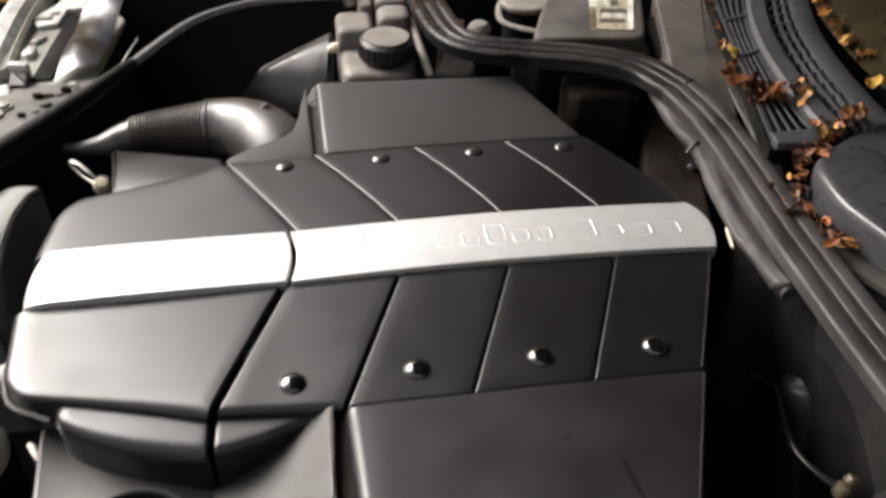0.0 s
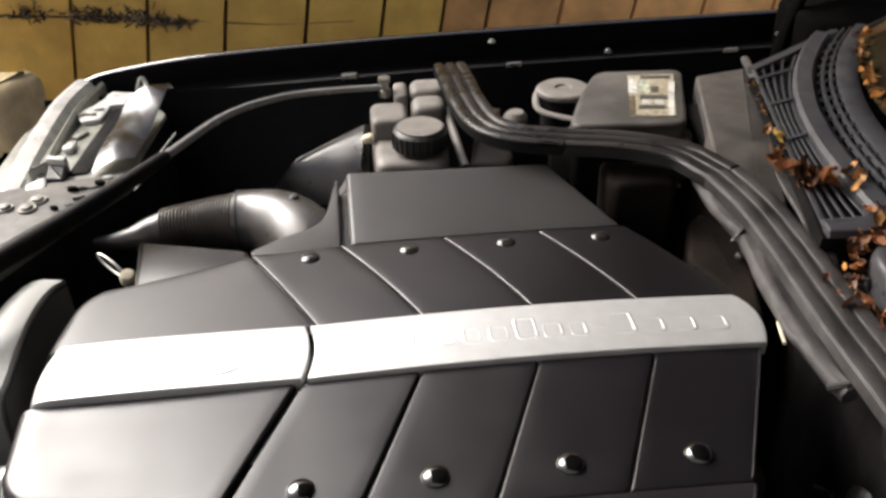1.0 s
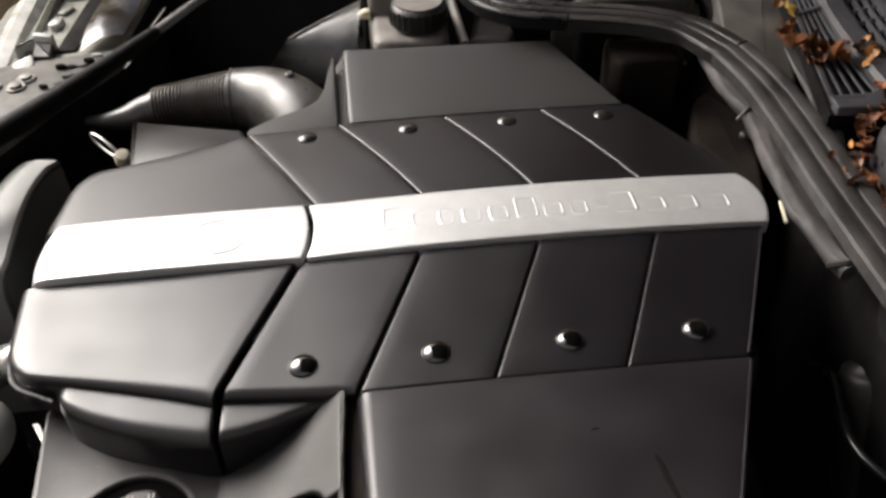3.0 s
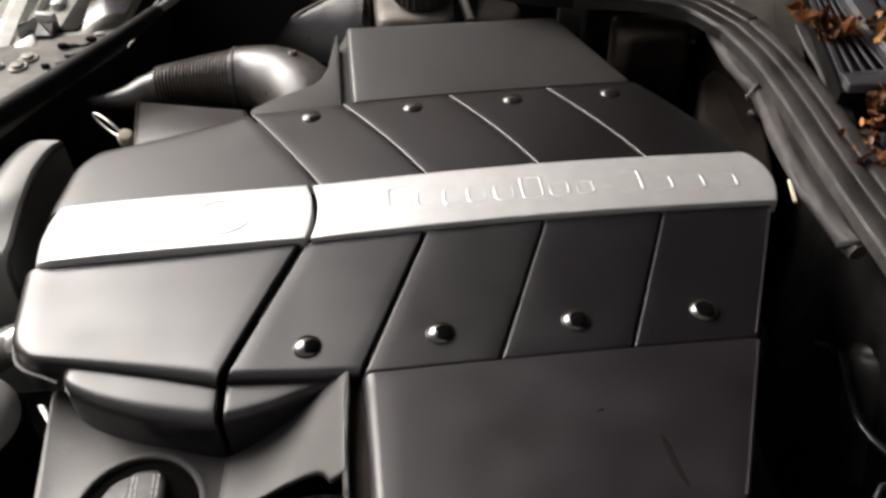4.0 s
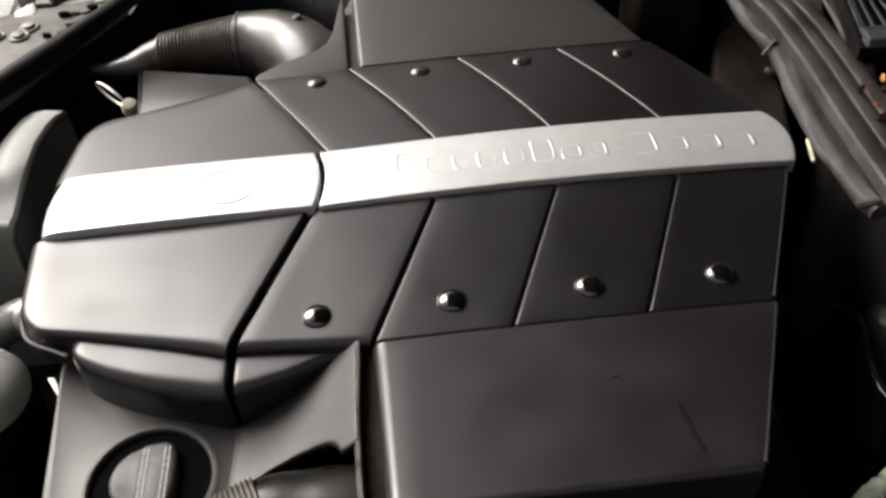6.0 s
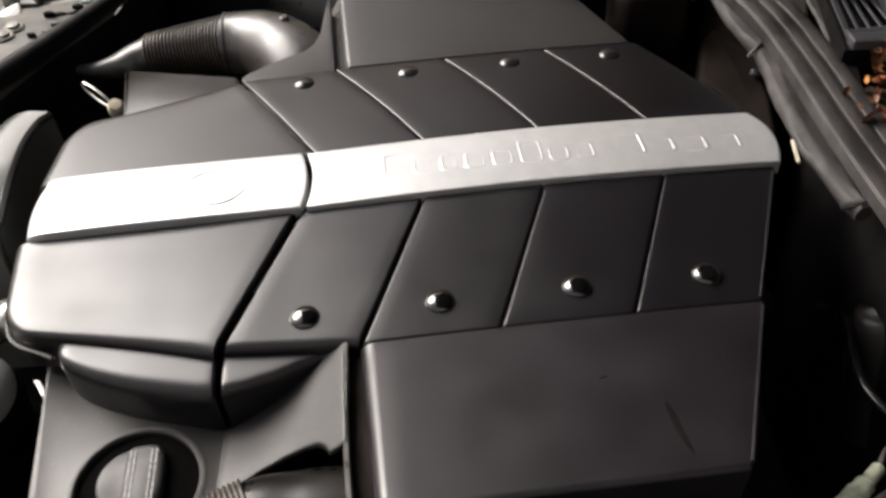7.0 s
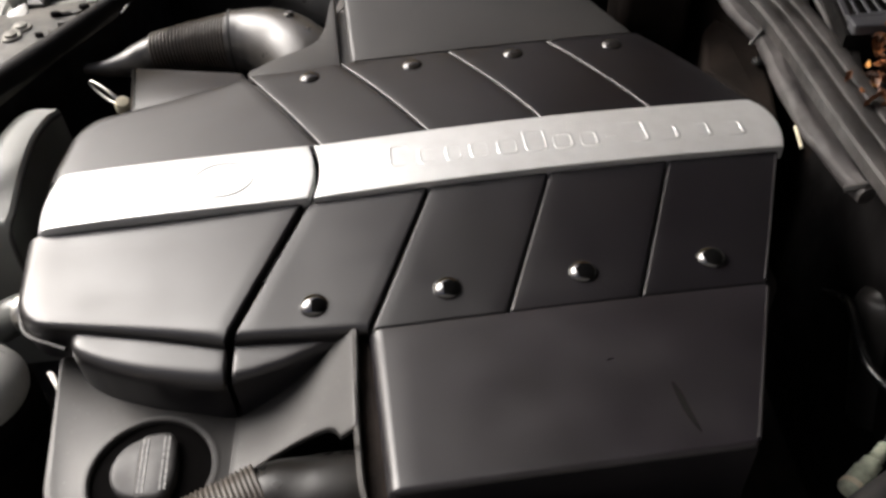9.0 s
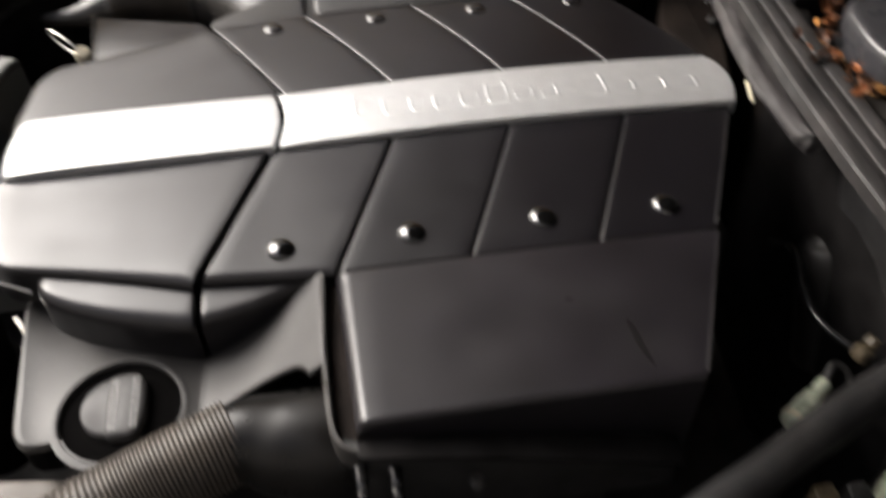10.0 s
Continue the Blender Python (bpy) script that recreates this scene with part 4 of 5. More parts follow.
def flat_sleeve(pts, w, thick):
    path = spline(pts, 8)
    loops = []
    for i, (p, t, s, u) in enumerate(frames(path)):
        k = i / (len(path) - 1)
        a = w * (0.35 + 0.65 * math.sin(math.pi * min(1, max(0, 0.04 + 0.92 * k))) ** 0.6)
        loops.append([p + a * math.cos(q) * s + thick * math.sin(q) * u + (0.002 * noise.noise(p * 40) + 0.0024 * noise.noise(Vector((p.x * 20 + 1.7 * math.cos(q), p.y * 22, 2.1 * math.sin(q) + 4)))) * u for q in (2 * math.pi * m / 28 for m in range(28))])
    return rings(loops)
sleeve = thing("foam_sleeve", (0.3, 0, 0.815), "dusty black wrapped foam sleeve under the seal", "sleeve")
part("rear_piece", flat_sleeve([(0.300, 0.250, 0.826), (0.300, 0.205, 0.826), (0.300, 0.15, 0.826), (0.304, 0.112, 0.824)], 0.0130, 0.009), M_FOAM, sleeve)
part("front_piece", flat_sleeve([(0.303, 0.108, 0.824), (0.301, 0.07, 0.825), (0.296, 0.02, 0.824), (0.293, -0.04, 0.822), (0.295, -0.085, 0.820), (0.299, -0.128, 0.816)], 0.0140, 0.009), M_FOAM, sleeve)
part("tie", tube([(0.287, 0.104, 0.824, 0.002), (0.302, 0.110, 0.836, 0.002), (0.320, 0.114, 0.834, 0.002)], 6), M_BLACK, sleeve, "black tie")
part("end_tie", tube([(0.284, -0.118, 0.818, 0.003), (0.298, -0.125, 0.828, 0.003), (0.312, -0.12, 0.832, 0.003)], 6), M_BLACK, sleeve)
part("pale_tag", tube([(0.294, -0.006, 0.80, 0.0018), (0.287, -0.037, 0.80, 0.0018)], 6, 1), M_PALE, sleeve, "small pale tag")
pad = thing("insulation_pad", (0.31, 0.18, 0.7), "brown-stained padded insulation behind the engine cover", "insulation")
part("pad", slab(round_outline([(0.300, 0.252), (0.322, 0.274), (0.352, 0.200), (0.334, 0.128), (0.318, 0.060), (0.300, 0.060), (0.294, 0.100), (0.272, 0.172)], 0.008), 0.60, 0.760, 0.008, lambda x, y: 0.002 * math.sin(70 * y)), M_INSUL, pad)
part("clip", lathe([(0.007, 0), (0.007, 0.003), (0.004, 0.005)], (0.329, 0.158, 0.765), 12), M_BLACK, pad)
bulk = thing("wiring_box", (0.24, 0.25, 0.7), "dark plastic wiring box against the firewall", "box")
part("body", slab(round_outline([(0.196, 0.262), (0.200, 0.318), (0.280, 0.312), (0.284, 0.262), (0.276, 0.252), (0.206, 0.252)], 0.006), 0.60, 0.818, 0.010), M_INSUL, bulk)
part("edge", tube([(0.262, 0.274, 0.803, 0.003), (0.275, 0.270, 0.805, 0.003), (0.288, 0.262, 0.803, 0.003)], 8), M_RUBBER, bulk)
part("plug", lathe([(0.008, 0), (0.008, 0.004), (0.004, 0.007)], (0.222, 0.193, 0.770), 12), M_BLACK, bulk)

# ---- engine under its cover ----
engine = thing("engine_block", (0, 0, 0.45), "dark grimy engine block under the plastic cover", "engine")
part("block", slab(round_outline([(-0.36, -0.13), (0.24, -0.15), (0.24, 0.15), (-0.36, 0.13)], 0.02), 0.40, 0.74, 0.01), M_SOOT, engine)
for s in (-1, 1):
    part("cylinder_head", slab(round_outline([(-0.34, s * 0.12), (0.16, s * 0.12), (0.10, s * 0.30), (-0.33, s * 0.27)], 0.015), 0.42, 0.70, 0.015), M_SOOT, engine)

cov = thing("engine_cover", (0, 0, 0.76), "satin black plastic engine cover with a silver centre strip", "engine cover")
def arch(x):
    return 0.0055 * math.sin(math.pi * min(1, max(0, (x + 0.17) / 0.45)))
def slit_x(y):
    d = abs(y + 0.004)
    if d < 0.038:
        return -0.1585 + 0.006 * (1 - (d / 0.038) ** 2)
    q = (y - 0.034) / 0.15
    return -0.1485 - 0.545 * (y - 0.034) + 0.009 * q * max(0.0, 1 - q) if y > 0 else -0.1625 - 0.41 * (d - 0.035)
# each rib: start and slope on the near side, start, slope and bow on the far side
def rib_line(near, slope_n, far, slope_f, bow):
    def f(y):
        d = abs(y) - 0.04
        return near - slope_n * d if y < 0 else far - slope_f * d - bow * d * d + 0.085 * d * max(0.0, 1 - d / 0.15)
    return f
RIBS = [slit_x, rib_line(-0.0535, 0.40, -0.0485, 0.54, 0.1), rib_line(0.0535, 0.41, 0.061, 0.485, 0.15), rib_line(0.161, 0.44, 0.167, 0.485, 0.05), rib_line(0.262, 0.46, 0.265, 0.47, 0.0)]
NEAR_GAPS, FAR_GAPS = [0.0029, 0.0017, 0.0010, 0.0010, 0.0], [0.0018, 0.0012, 0.0008, 0.0008, 0.0]
for s in (-1, 1):
    y_in = 0.0345 if s > 0 else -0.0425
    GAPS = FAR_GAPS if s > 0 else NEAR_GAPS
    for k in range(4):
        def P(u, v, k=k, y_in=y_in, s=s, GAPS=GAPS):
            y_out = -(0.1935 if k else 0.184 + 0.009 * u) if s < 0 else (0.187 if k else 0.180 + 0.007 * u)
            y = y_in + (y_out - y_in) * v
            a, b = RIBS[k](y) + GAPS[k], RIBS[k + 1](y) - GAPS[k + 1]
            x = a + (b - a) * u
            return x, y, 0.8025 - 0.0035 * v + arch(x) * (1 - 0.4 * v * v)
        P3 = P
        ro = 0.008 if (k == 0 and s < 0) else 0.002
        part("panel", pillow(P, 0.108, 0.155, (0.0032 if s < 0 else 0.0022, 0.0018, 0.001, ro), 0.012, 8, 10), M_COVER, cov)
    # front panel beyond the slit, with a soft rolled edge
    def P(u, v, s=s, y_in=y_in, GAPS=GAPS):
        d0 = abs(y_in)
        edge_d = (0.147 + 0.040 * u) if s < 0 else (0.140 + 0.044 * u)
        d = d0 + (edge_d - d0) * v
        y = s * d
        q = max(0, (v - 0.62) / 0.38)
        left = -0.4085 + 0.10 * max(0, d - 0.05) + 0.034 * (1 - math.sqrt(max(0, 1 - q * q)))
        right = slit_x(y) - GAPS[0]
        return left + (right - left) * u, y, 0.8035 - 0.0035 * v - 0.0008 * (1 - u) - 0.0034 * (1 - u * u) - 0.0008 * (1 - u) ** 8
    part("front_panel", pillow(P, 0.22, 0.125, (0.013, 0.003, 0.001, 0.010), 0.028, 14, 14), M_COVER, cov)
    if s < 0:
        part("edge_lip", tube([(*(Vector(P3(0.996, v))), 0.0012) for v in (0.02, 0.25, 0.5, 0.75, 0.98)], 8), M_COVER, cov, "thin rounded edge")
    # plugs over the bolts
    for x in (-0.157, -0.052, 0.0555, 0.159) if s < 0 else (-0.161, -0.052, 0.056, 0.163):
        at = (x, s * 0.1625, 0.7985 + arch(x) * 0.72) if s < 0 else (x, 0.165, 0.7985 + arch(x) * 0.72)
        rp, hp = (0.0120, 0.0075) if s < 0 else (0.0112, 0.0050)
        part("plug", lathe([(rp * math.cos(a), hp * math.sin(a)) for a in (math.pi / 2 * k / 8 for k in range(8))] + [(0.0, hp)], at, 32), M_GLOSS if s < 0 else M_GLOSS_F, cov, "glossy black domed plug")
# hidden backing that closes the grooves
part("backing", slab([(-0.385, -0.10), (-0.21, -0.125), (-0.13, -0.135), (-0.105, -0.185), (0.185, -0.185), (0.255, -0.04), (0.255, 0.035), (0.185, 0.185), (-0.21, 0.17), (-0.385, 0.125)], 0.765, 0.7955, 0.001), M_BLACK, cov)
# silver strip in two lengths
yc, hw = -0.004, 0.038
def strip_rear(u, v):
    y = yc + hw * (2 * v - 1)
    a = slit_x(y) + 0.0026
    w = 2 * v - 1
    b = 0.2755 - 0.009 * w * w - 0.003 * max(0, w) ** 4
    x = a + (b - a) * u
    return x, y, 0.8090 - 0.0015 * w * w + 1.15 * arch(x)
trim = part("trim_strip", pillow(strip_rear, 0.43, 0.076, (0.001, 0.003, 0.0014, 0.0014), 0.012, 24, 12), M_SILVER, cov, "matt silver painted centre strip")
def strip_front(u, v):
    y = yc + hw * (2 * v - 1)
    w = 2 * v - 1
    a, b = -0.4035 + 0.004 * w * w, slit_x(y) - 0.0026
    return a + (b - a) * u, y, 0.8105 - 0.0015 * w * w - 0.004 * (1 - u) ** 4
trim_f = part("trim_strip", pillow(strip_front, 0.24, 0.076, (0.016, 0.001, 0.0014, 0.0014), 0.014, 20, 12), M_SILVER, cov, "matt silver painted centre strip")
part("slit_floor", slab([(-0.166, -0.042), (-0.142, -0.042), (-0.142, 0.034), (-0.166, 0.034)], 0.78, 0.799, 0.001), M_VOID, cov)
# raised maker's mark as a plain oval ring, raised lettering as plain bars
loops = []
for k in range(41):
    a = 2 * math.pi * k / 40
    c = Vector((-0.2375 + 0.0275 * math.cos(a), -0.005 + 0.0235 * math.sin(a), 0.8101))
    o = Vector((math.cos(a), math.sin(a), 0))
    loops.append([c - o * 0.0013, c - o * 0.0006 + Vector((0, 0, 0.0010)), c + o * 0.0006 + Vector((0, 0, 0.0010)), c + o * 0.0013])
part("emblem", rings(loops, closed=False, caps=False), M_SILVER, trim_f, "raised plain oval emblem")
# raised marks along the strip as plain rounded frames: (start, end, height)
MARKS = [(-0.088, -0.066, 0.034), (-0.061, -0.041, 0.024), (-0.036, -0.019, 0.024), (-0.014, 0.006, 0.024), (0.011, 0.032, 0.024), (0.036, 0.059, 0.034), (0.062, 0.083, 0.024),
         (0.087, 0.106, 0.024), (0.111, 0.123, 0.006), (0.127, 0.152, 0.034), (0.156, 0.180, 0.024), (0.185, 0.210, 0.024), (0.215, 0.241, 0.024)]
for xa, xb, tall in MARKS:
    y0 = -0.0185 - 0.012 * (xa + 0.09) + (0.009 if tall < 0.01 else 0)
    z, w = 0.8084 + 1.15 * arch((xa + xb) / 2), min(0.0022, tall * 0.3)
    lay = [round_outline([(xa + d, y0 + d), (xb - d, y0 + d), (xb - d, y0 + tall - d), (xa + d, y0 + tall - d)], max(0.0005, min(0.007, tall * 0.3) - d), 5) for d in (0.0, w * 0.35, w * 0.8, w * 1.3, w * 1.7, w * 2.0)]
    part("raised_frame", rings([[(x, y, z + h) for x, y in lp] for lp, h in zip(lay, (0.0, 0.0005, 0.0008, 0.0008, 0.0005, 0.0))], True, False), M_SILVER, trim, "plain raised frame")

# side boxes over the air filters
def near_box(u, v):
    a, b = Vector((-0.1160, -0.1945, 0.7990)).lerp(Vector((-0.1095, -0.346, 0.822)), v), Vector((0.194, -0.1945, 0.7990)).lerp(Vector((0.1245, -0.344, 0.822)), v)
    p = a.lerp(b, u)
    return p.x, p.y, p.z + 0.6 * arch(p.x) * (1 - v)
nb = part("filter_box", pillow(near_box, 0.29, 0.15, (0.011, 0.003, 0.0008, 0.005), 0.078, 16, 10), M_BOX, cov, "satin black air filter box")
part("flange", sweep([(-0.010, -0.004), (0.012, -0.004), (0.012, 0.0), (0.0, 0.002), (-0.010, 0.0)], [(-0.108, -0.3465, 0.801), (-0.098, -0.3485, 0.802), (-0.07, -0.350, 0.799), (-0.02, -0.352, 0.789), (0.05, -0.354, 0.771), (0.115, -0.356, 0.752)]), M_VOID, nb, "dark lower flange")
part("tray", slab(round_outline([(-0.122, -0.20), (-0.122, -0.338), (-0.100, -0.352), (0.12, -0.356), (0.13, -0.30), (0.18, -0.20)], 0.01), 0.70, 0.784, 0.003, lambda x, y: -0.26 * max(0.0, x + 0.05)), M_BLACK, nb, "dark lower box half")
part("edge_lip", tube([(*Vector(near_box(0.997, v)), 0.0014) for v in (0.03, 0.2, 0.4, 0.6, 0.8, 0.97)], 8), M_COVER, nb, "thin rounded edge")
CREASE = [(0.086, -0.273), (0.089, -0.292), (0.090, -0.312), (0.093, -0.334)]
def box_z(x, y):
    v = (-0.1945 - y) / 0.150
    return 0.799 + 0.023 * v + 0.6 * arch(x) * (1 - v)
part("scuff_mark", tube([(x, y, box_z(x, y) - 0.0003, r) for (x, y), r in zip(CREASE, (0.0010, 0.0034, 0.0036, 0.0024))], 12, 6, 0.12), M_ELBOW_S, nb, "dark crease in the lid")
part("scuff_mark", tube([(0.049, -0.2575, box_z(0.049, -0.2575) - 0.0005, 0.0007), (0.053, -0.256, box_z(0.053, -0.256) - 0.0005, 0.0014), (0.059, -0.2555, box_z(0.059, -0.2555) - 0.0005, 0.0006)], 8, 4, 0.5), M_VOID, nb, "small dark fleck")
def far_box(u, v):
    a, b = Vector((-0.1175, 0.188, 0.7990)).lerp(Vector((-0.1205, 0.319, 0.823)), v), Vector((0.193, 0.188, 0.7990)).lerp(Vector((0.127, 0.310, 0.823)), v)
    p = a.lerp(b, u)
    return p.x, p.y, p.z + 0.6 * arch(p.x) * (1 - v)
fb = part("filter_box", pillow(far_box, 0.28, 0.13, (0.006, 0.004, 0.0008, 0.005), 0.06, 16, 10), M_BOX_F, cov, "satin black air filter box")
# rails beside the boxes
rail = [(-0.0022, -0.02), (0.0022, -0.02), (0.0022, 0.0), (0.0012, 0.0014), (-0.0012, 0.0014), (-0.0022, 0.0)]
part("rail", sweep(rail, [(-0.1265, -0.190, 0.797), (-0.1285, -0.25, 0.795), (-0.128, -0.30, 0.794), (-0.1265, -0.324, 0.793), (-0.1235, -0.336, 0.792), (-0.1175, -0.343, 0.791), (-0.107, -0.3475, 0.790)]), M_DUCT, nb)
part("rail", sweep(rail, [(-0.1305, 0.187, 0.797), (-0.1320, 0.25, 0.797), (-0.1345, 0.345, 0.797)]), M_COVER, fb)
part("gutter", slab([(-0.127, -0.19), (-0.106, -0.19), (-0.104, -0.338), (-0.124, -0.33)], 0.74, 0.7845, 0.001), M_PAD, nb)
for k in range(9):
    part("gutter_stud", lathe([(0.0022, -0.002), (0.0022, 0.0004), (0.0, 0.0008)], (-0.1205 + 0.0004 * (k % 2), -0.214 - 0.0135 * k, 0.7843), 8), M_PAD, nb)
part("gutter", slab([(-0.129, 0.186), (-0.112, 0.186), (-0.115, 0.315), (-0.132, 0.325)], 0.74, 0.788, 0.001), M_BLACK, fb)

# near side: ledge, deck with the oil filler, sloped wing
def ledge_out(x):
    pts = [(-0.3535, 0.154), (-0.3505, 0.164), (-0.344, 0.172), (-0.334, 0.1795), (-0.317, 0.189), (-0.296, 0.198), (-0.280, 0.2035), (-0.257, 0.210), (-0.231, 0.217), (-0.203, 0.213), (-0.18, 0.207), (-0.16, 0.199), (-0.128, 0.188)]
    for (a, b), (c, d) in zip(pts, pts[1:]):
        if x <= c:
            return b + (d - b) * (x - a) / (c - a)
    return pts[-1][1]
for x0, x1, rl, ro in ((-0.3535, -0.2252, 0.012, 0.013), (-0.2208, -0.130, 0.003, 0.008)):
    def P(u, v, x0=x0, x1=x1):
        x = x0 + (x1 - x0) * u
        d = 0.10 + (ledge_out(x) - 0.10) * v
        return x, -d, 0.7890 + 0.008 * (x + 0.30) - 0.03 * max(0, d - 0.145)
    part("ledge", pillow(P, x1 - x0, 0.11, (rl, 0.003, 0.001, ro), 0.045, 24, 24), M_COVER, cov, "rounded ledge below the front panel")
part("panel_rim", tube([(-0.409, -0.085, 0.776, 0.0022), (-0.401, -0.122, 0.775, 0.0022), (-0.390, -0.138, 0.775, 0.0022), (-0.370, -0.149, 0.775, 0.0022), (-0.358, -0.1555, 0.775, 0.0022)], 8), M_DECK, cov, "thin lower rim of the front panel")
part("ledge_core", slab([(-0.34, -0.115), (-0.223, -0.19), (-0.14, -0.13), (-0.14, -0.10), (-0.34, -0.10)], 0.72, 0.762, 0.001), M_VOID, cov)
CAPC = Vector((-0.2825, -0.2585))
WELL = Vector((-0.2868, -0.2575))
OUT = [(-0.380, -0.12), (-0.372, -0.20), (-0.366, -0.262), (-0.361, -0.276), (-0.347, -0.2825), (-0.333, -0.282), (-0.326, -0.276), (-0.300, -0.278), (-0.26, -0.285), (-0.228, -0.295), (-0.208, -0.272), (-0.205, -0.22), (-0.22, -0.14)]
def ray_out(a):
    d = Vector((math.cos(a), math.sin(a)))
    best = 1.0
    for i in range(len(OUT)):
        p, q = Vector(OUT[i - 1]) - WELL, Vector(OUT[i]) - WELL
        e = q - p
        den = d.x * e.y - d.y * e.x
        if abs(den) > 1e-9:
            t = (p.x * e.y - p.y * e.x) / den
            w = (p.x * d.y - p.y * d.x) / den
            if t > 0 and -1e-6 <= w <= 1 + 1e-6:
                best = min(best, t)
    return best
loops = []
N = 96
angles = [2 * math.pi * k / N for k in range(N)]
outs = [ray_out(a) for a in angles]
outs = [(outs[k - 1] + 2 * outs[k] + outs[(k + 1) % N]) / 4 for k in range(N)]
DZ = 0.744
for kind_, val in [("i", (0.0440, -0.006)), ("i", (0.0442, -0.003)), ("i", (0.0448, -0.0006)), ("i", (0.0462, 0.0007)), ("i", (0.0485, 0.0009)), ("i", (0.0505, 0.0005)), ("i", (0.052, 0.0)),
                   ("o", (0.009, 0.0)), ("o", (0.0075, 0.0003)), ("o", (0.005, 0.0003)), ("o", (0.0025, -0.0006)), ("o", (0.0007, -0.003)), ("o", (0.0, -0.007)), ("o", (0.0015, -0.0085)), ("o", (0.0015, -0.035))]:
    loops.append([(WELL.x + r * math.cos(a), WELL.y + r * math.sin(a), DZ + val[1] - 0.09 * max(0.0, WELL.x + r * math.cos(a) + 0.262)) for a, r in ((a, val[0] if kind_ == "i" else max(0.0437, o - val[0])) for a, o in zip(angles, outs))])
part("deck", rings(loops[:-2], True, False), M_DECK, cov, "flat deck round the oil filler")
# skirt and well painted near-black for the shade inside and below
part("deck_skirt", rings(loops[-3:], True, False), M_JET, cov, "deck side wall, painted black for shade")
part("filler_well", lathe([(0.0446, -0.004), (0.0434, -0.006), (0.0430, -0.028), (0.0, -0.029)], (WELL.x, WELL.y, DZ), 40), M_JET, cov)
def along(pts, x):
    for (a, b), (c, d) in zip(pts, pts[1:]):
        if x <= c:
            return b + (d - b) * max(0.0, x - a) / (c - a)
    return pts[-1][1]
WING_IN = [(-0.226, -0.217), (-0.205, -0.213), (-0.188, -0.208), (-0.173, -0.200), (-0.160, -0.190), (-0.128, -0.172)]
WING_OUT = [(-0.228, -0.272), (-0.211, -0.271), (-0.193, -0.265), (-0.174, -0.2620), (-0.159, -0.2625), (-0.150, -0.2645), (-0.1445, -0.269), (-0.140, -0.2775), (-0.127, -0.2765)]
def wing(u, v):
    x = -0.226 + 0.098 * u
    k = max(0.0, (x + 0.2225) / 0.0945)
    y0, y1 = along(WING_IN, x), along(WING_OUT, x)
    return x - 0.003 * v * (1 - u), y0 + (y1 - y0) * v, 0.7425 + 0.0555 * k - 0.006 * math.sin(math.pi * min(1.0, k))
part("wing", pillow(wing, 0.10, 0.06, (0.001, 0.002, 0.001, 0.0020), 0.003, 48, 10), M_DECK, cov, "sloped fin between deck and box")
# far side tier and fin
part("far_tier", slab(round_outline([(-0.366, 0.252), (-0.236, 0.210), (-0.226, 0.176), (-0.30, 0.150), (-0.351, 0.138)], 0.006), 0.73, 0.785, 0.006, lambda x, y: 0.004 * (x + 0.36) / 0.13), M_COVER, cov)
part("far_fin", slab([(-0.2275, 0.186), (-0.225, 0.181), (-0.131, 0.184), (-0.1335, 0.350), (-0.1385, 0.322), (-0.144, 0.272), (-0.151, 0.246), (-0.163, 0.232), (-0.182, 0.222), (-0.199, 0.213), (-0.225, 0.193)], 0.785, 0.7985, 0.0015), M_DECK, cov)

# oil filler cap in its well
oil = thing("oil_filler_cap", (CAPC.x, CAPC.y, 0.72), "grey plastic oil filler cap with a flat grip", "filler cap")
# cap body painted near-black, as the shade round the grip
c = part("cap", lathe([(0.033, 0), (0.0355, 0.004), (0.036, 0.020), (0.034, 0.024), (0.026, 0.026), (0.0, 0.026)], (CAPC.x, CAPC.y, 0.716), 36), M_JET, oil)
gd = Vector((-0.02, 1.0, 0)).normalized()
gs = Vector((gd.y, -gd.x, 0))
def gp(a, b):
    p = Vector((CAPC.x, CAPC.y, 0)) + gd * a + gs * b
    return p.x, p.y
part("left_cheek", slab([gp(0.003 + 0.0265 * math.sin(t), -0.007 - 0.0265 * math.cos(t)) for t in (math.pi * (k / 12 - 0.5) for k in range(13))], 0.735, 0.7490, 0.004), M_CAP, c)
grip = part("grip", slab(round_outline([gp(-0.026, -0.013), gp(0.030, -0.013), gp(0.031, 0.010), gp(0.018, 0.0165), gp(-0.013, 0.0165), gp(-0.027, 0.010)], 0.008), 0.735, 0.7520, 0.005), M_CAP, c, "raised flat grip")
for b0 in (-0.0095, -0.0062, 0.0062, 0.0095):
    for k in range(7):
        a0 = -0.021 + 0.0066 * k
        part("print", slab([gp(a0, b0), gp(a0 + 0.0060, b0), gp(a0 + 0.0060, b0 + 0.0019), gp(a0, b0 + 0.0019)], 0.7513, 0.7524, 0.0002, None, 1), M_PRINT, grip)

# intake ducts: smooth elbow, ribbed hose, flattened snout
def ribbed(pts, r, pitch, r_end=None):
    path = spline([(*p, 0) for p in pts], 240)
    length = sum((Vector(a[:3]) - Vector(b[:3])).length for a, b in zip(path, path[1:]))
    n = int(length / pitch) * 4
    out = []
    for k in range(n + 1):
        q = path[min(len(path) - 1, round(k / n * (len(path) - 1)))]
        out.append((*q[:3], r + ((r if r_end is None else r_end) - r) * k / n + (0.0, 0.0018, 0.0018, 0.0)[k % 4]))
    return out
far_duct = thing("intake_duct", (-0.28, 0.32, 0.75), "dark plastic air intake duct with a ribbed hose", "intake duct", "intake ducts")
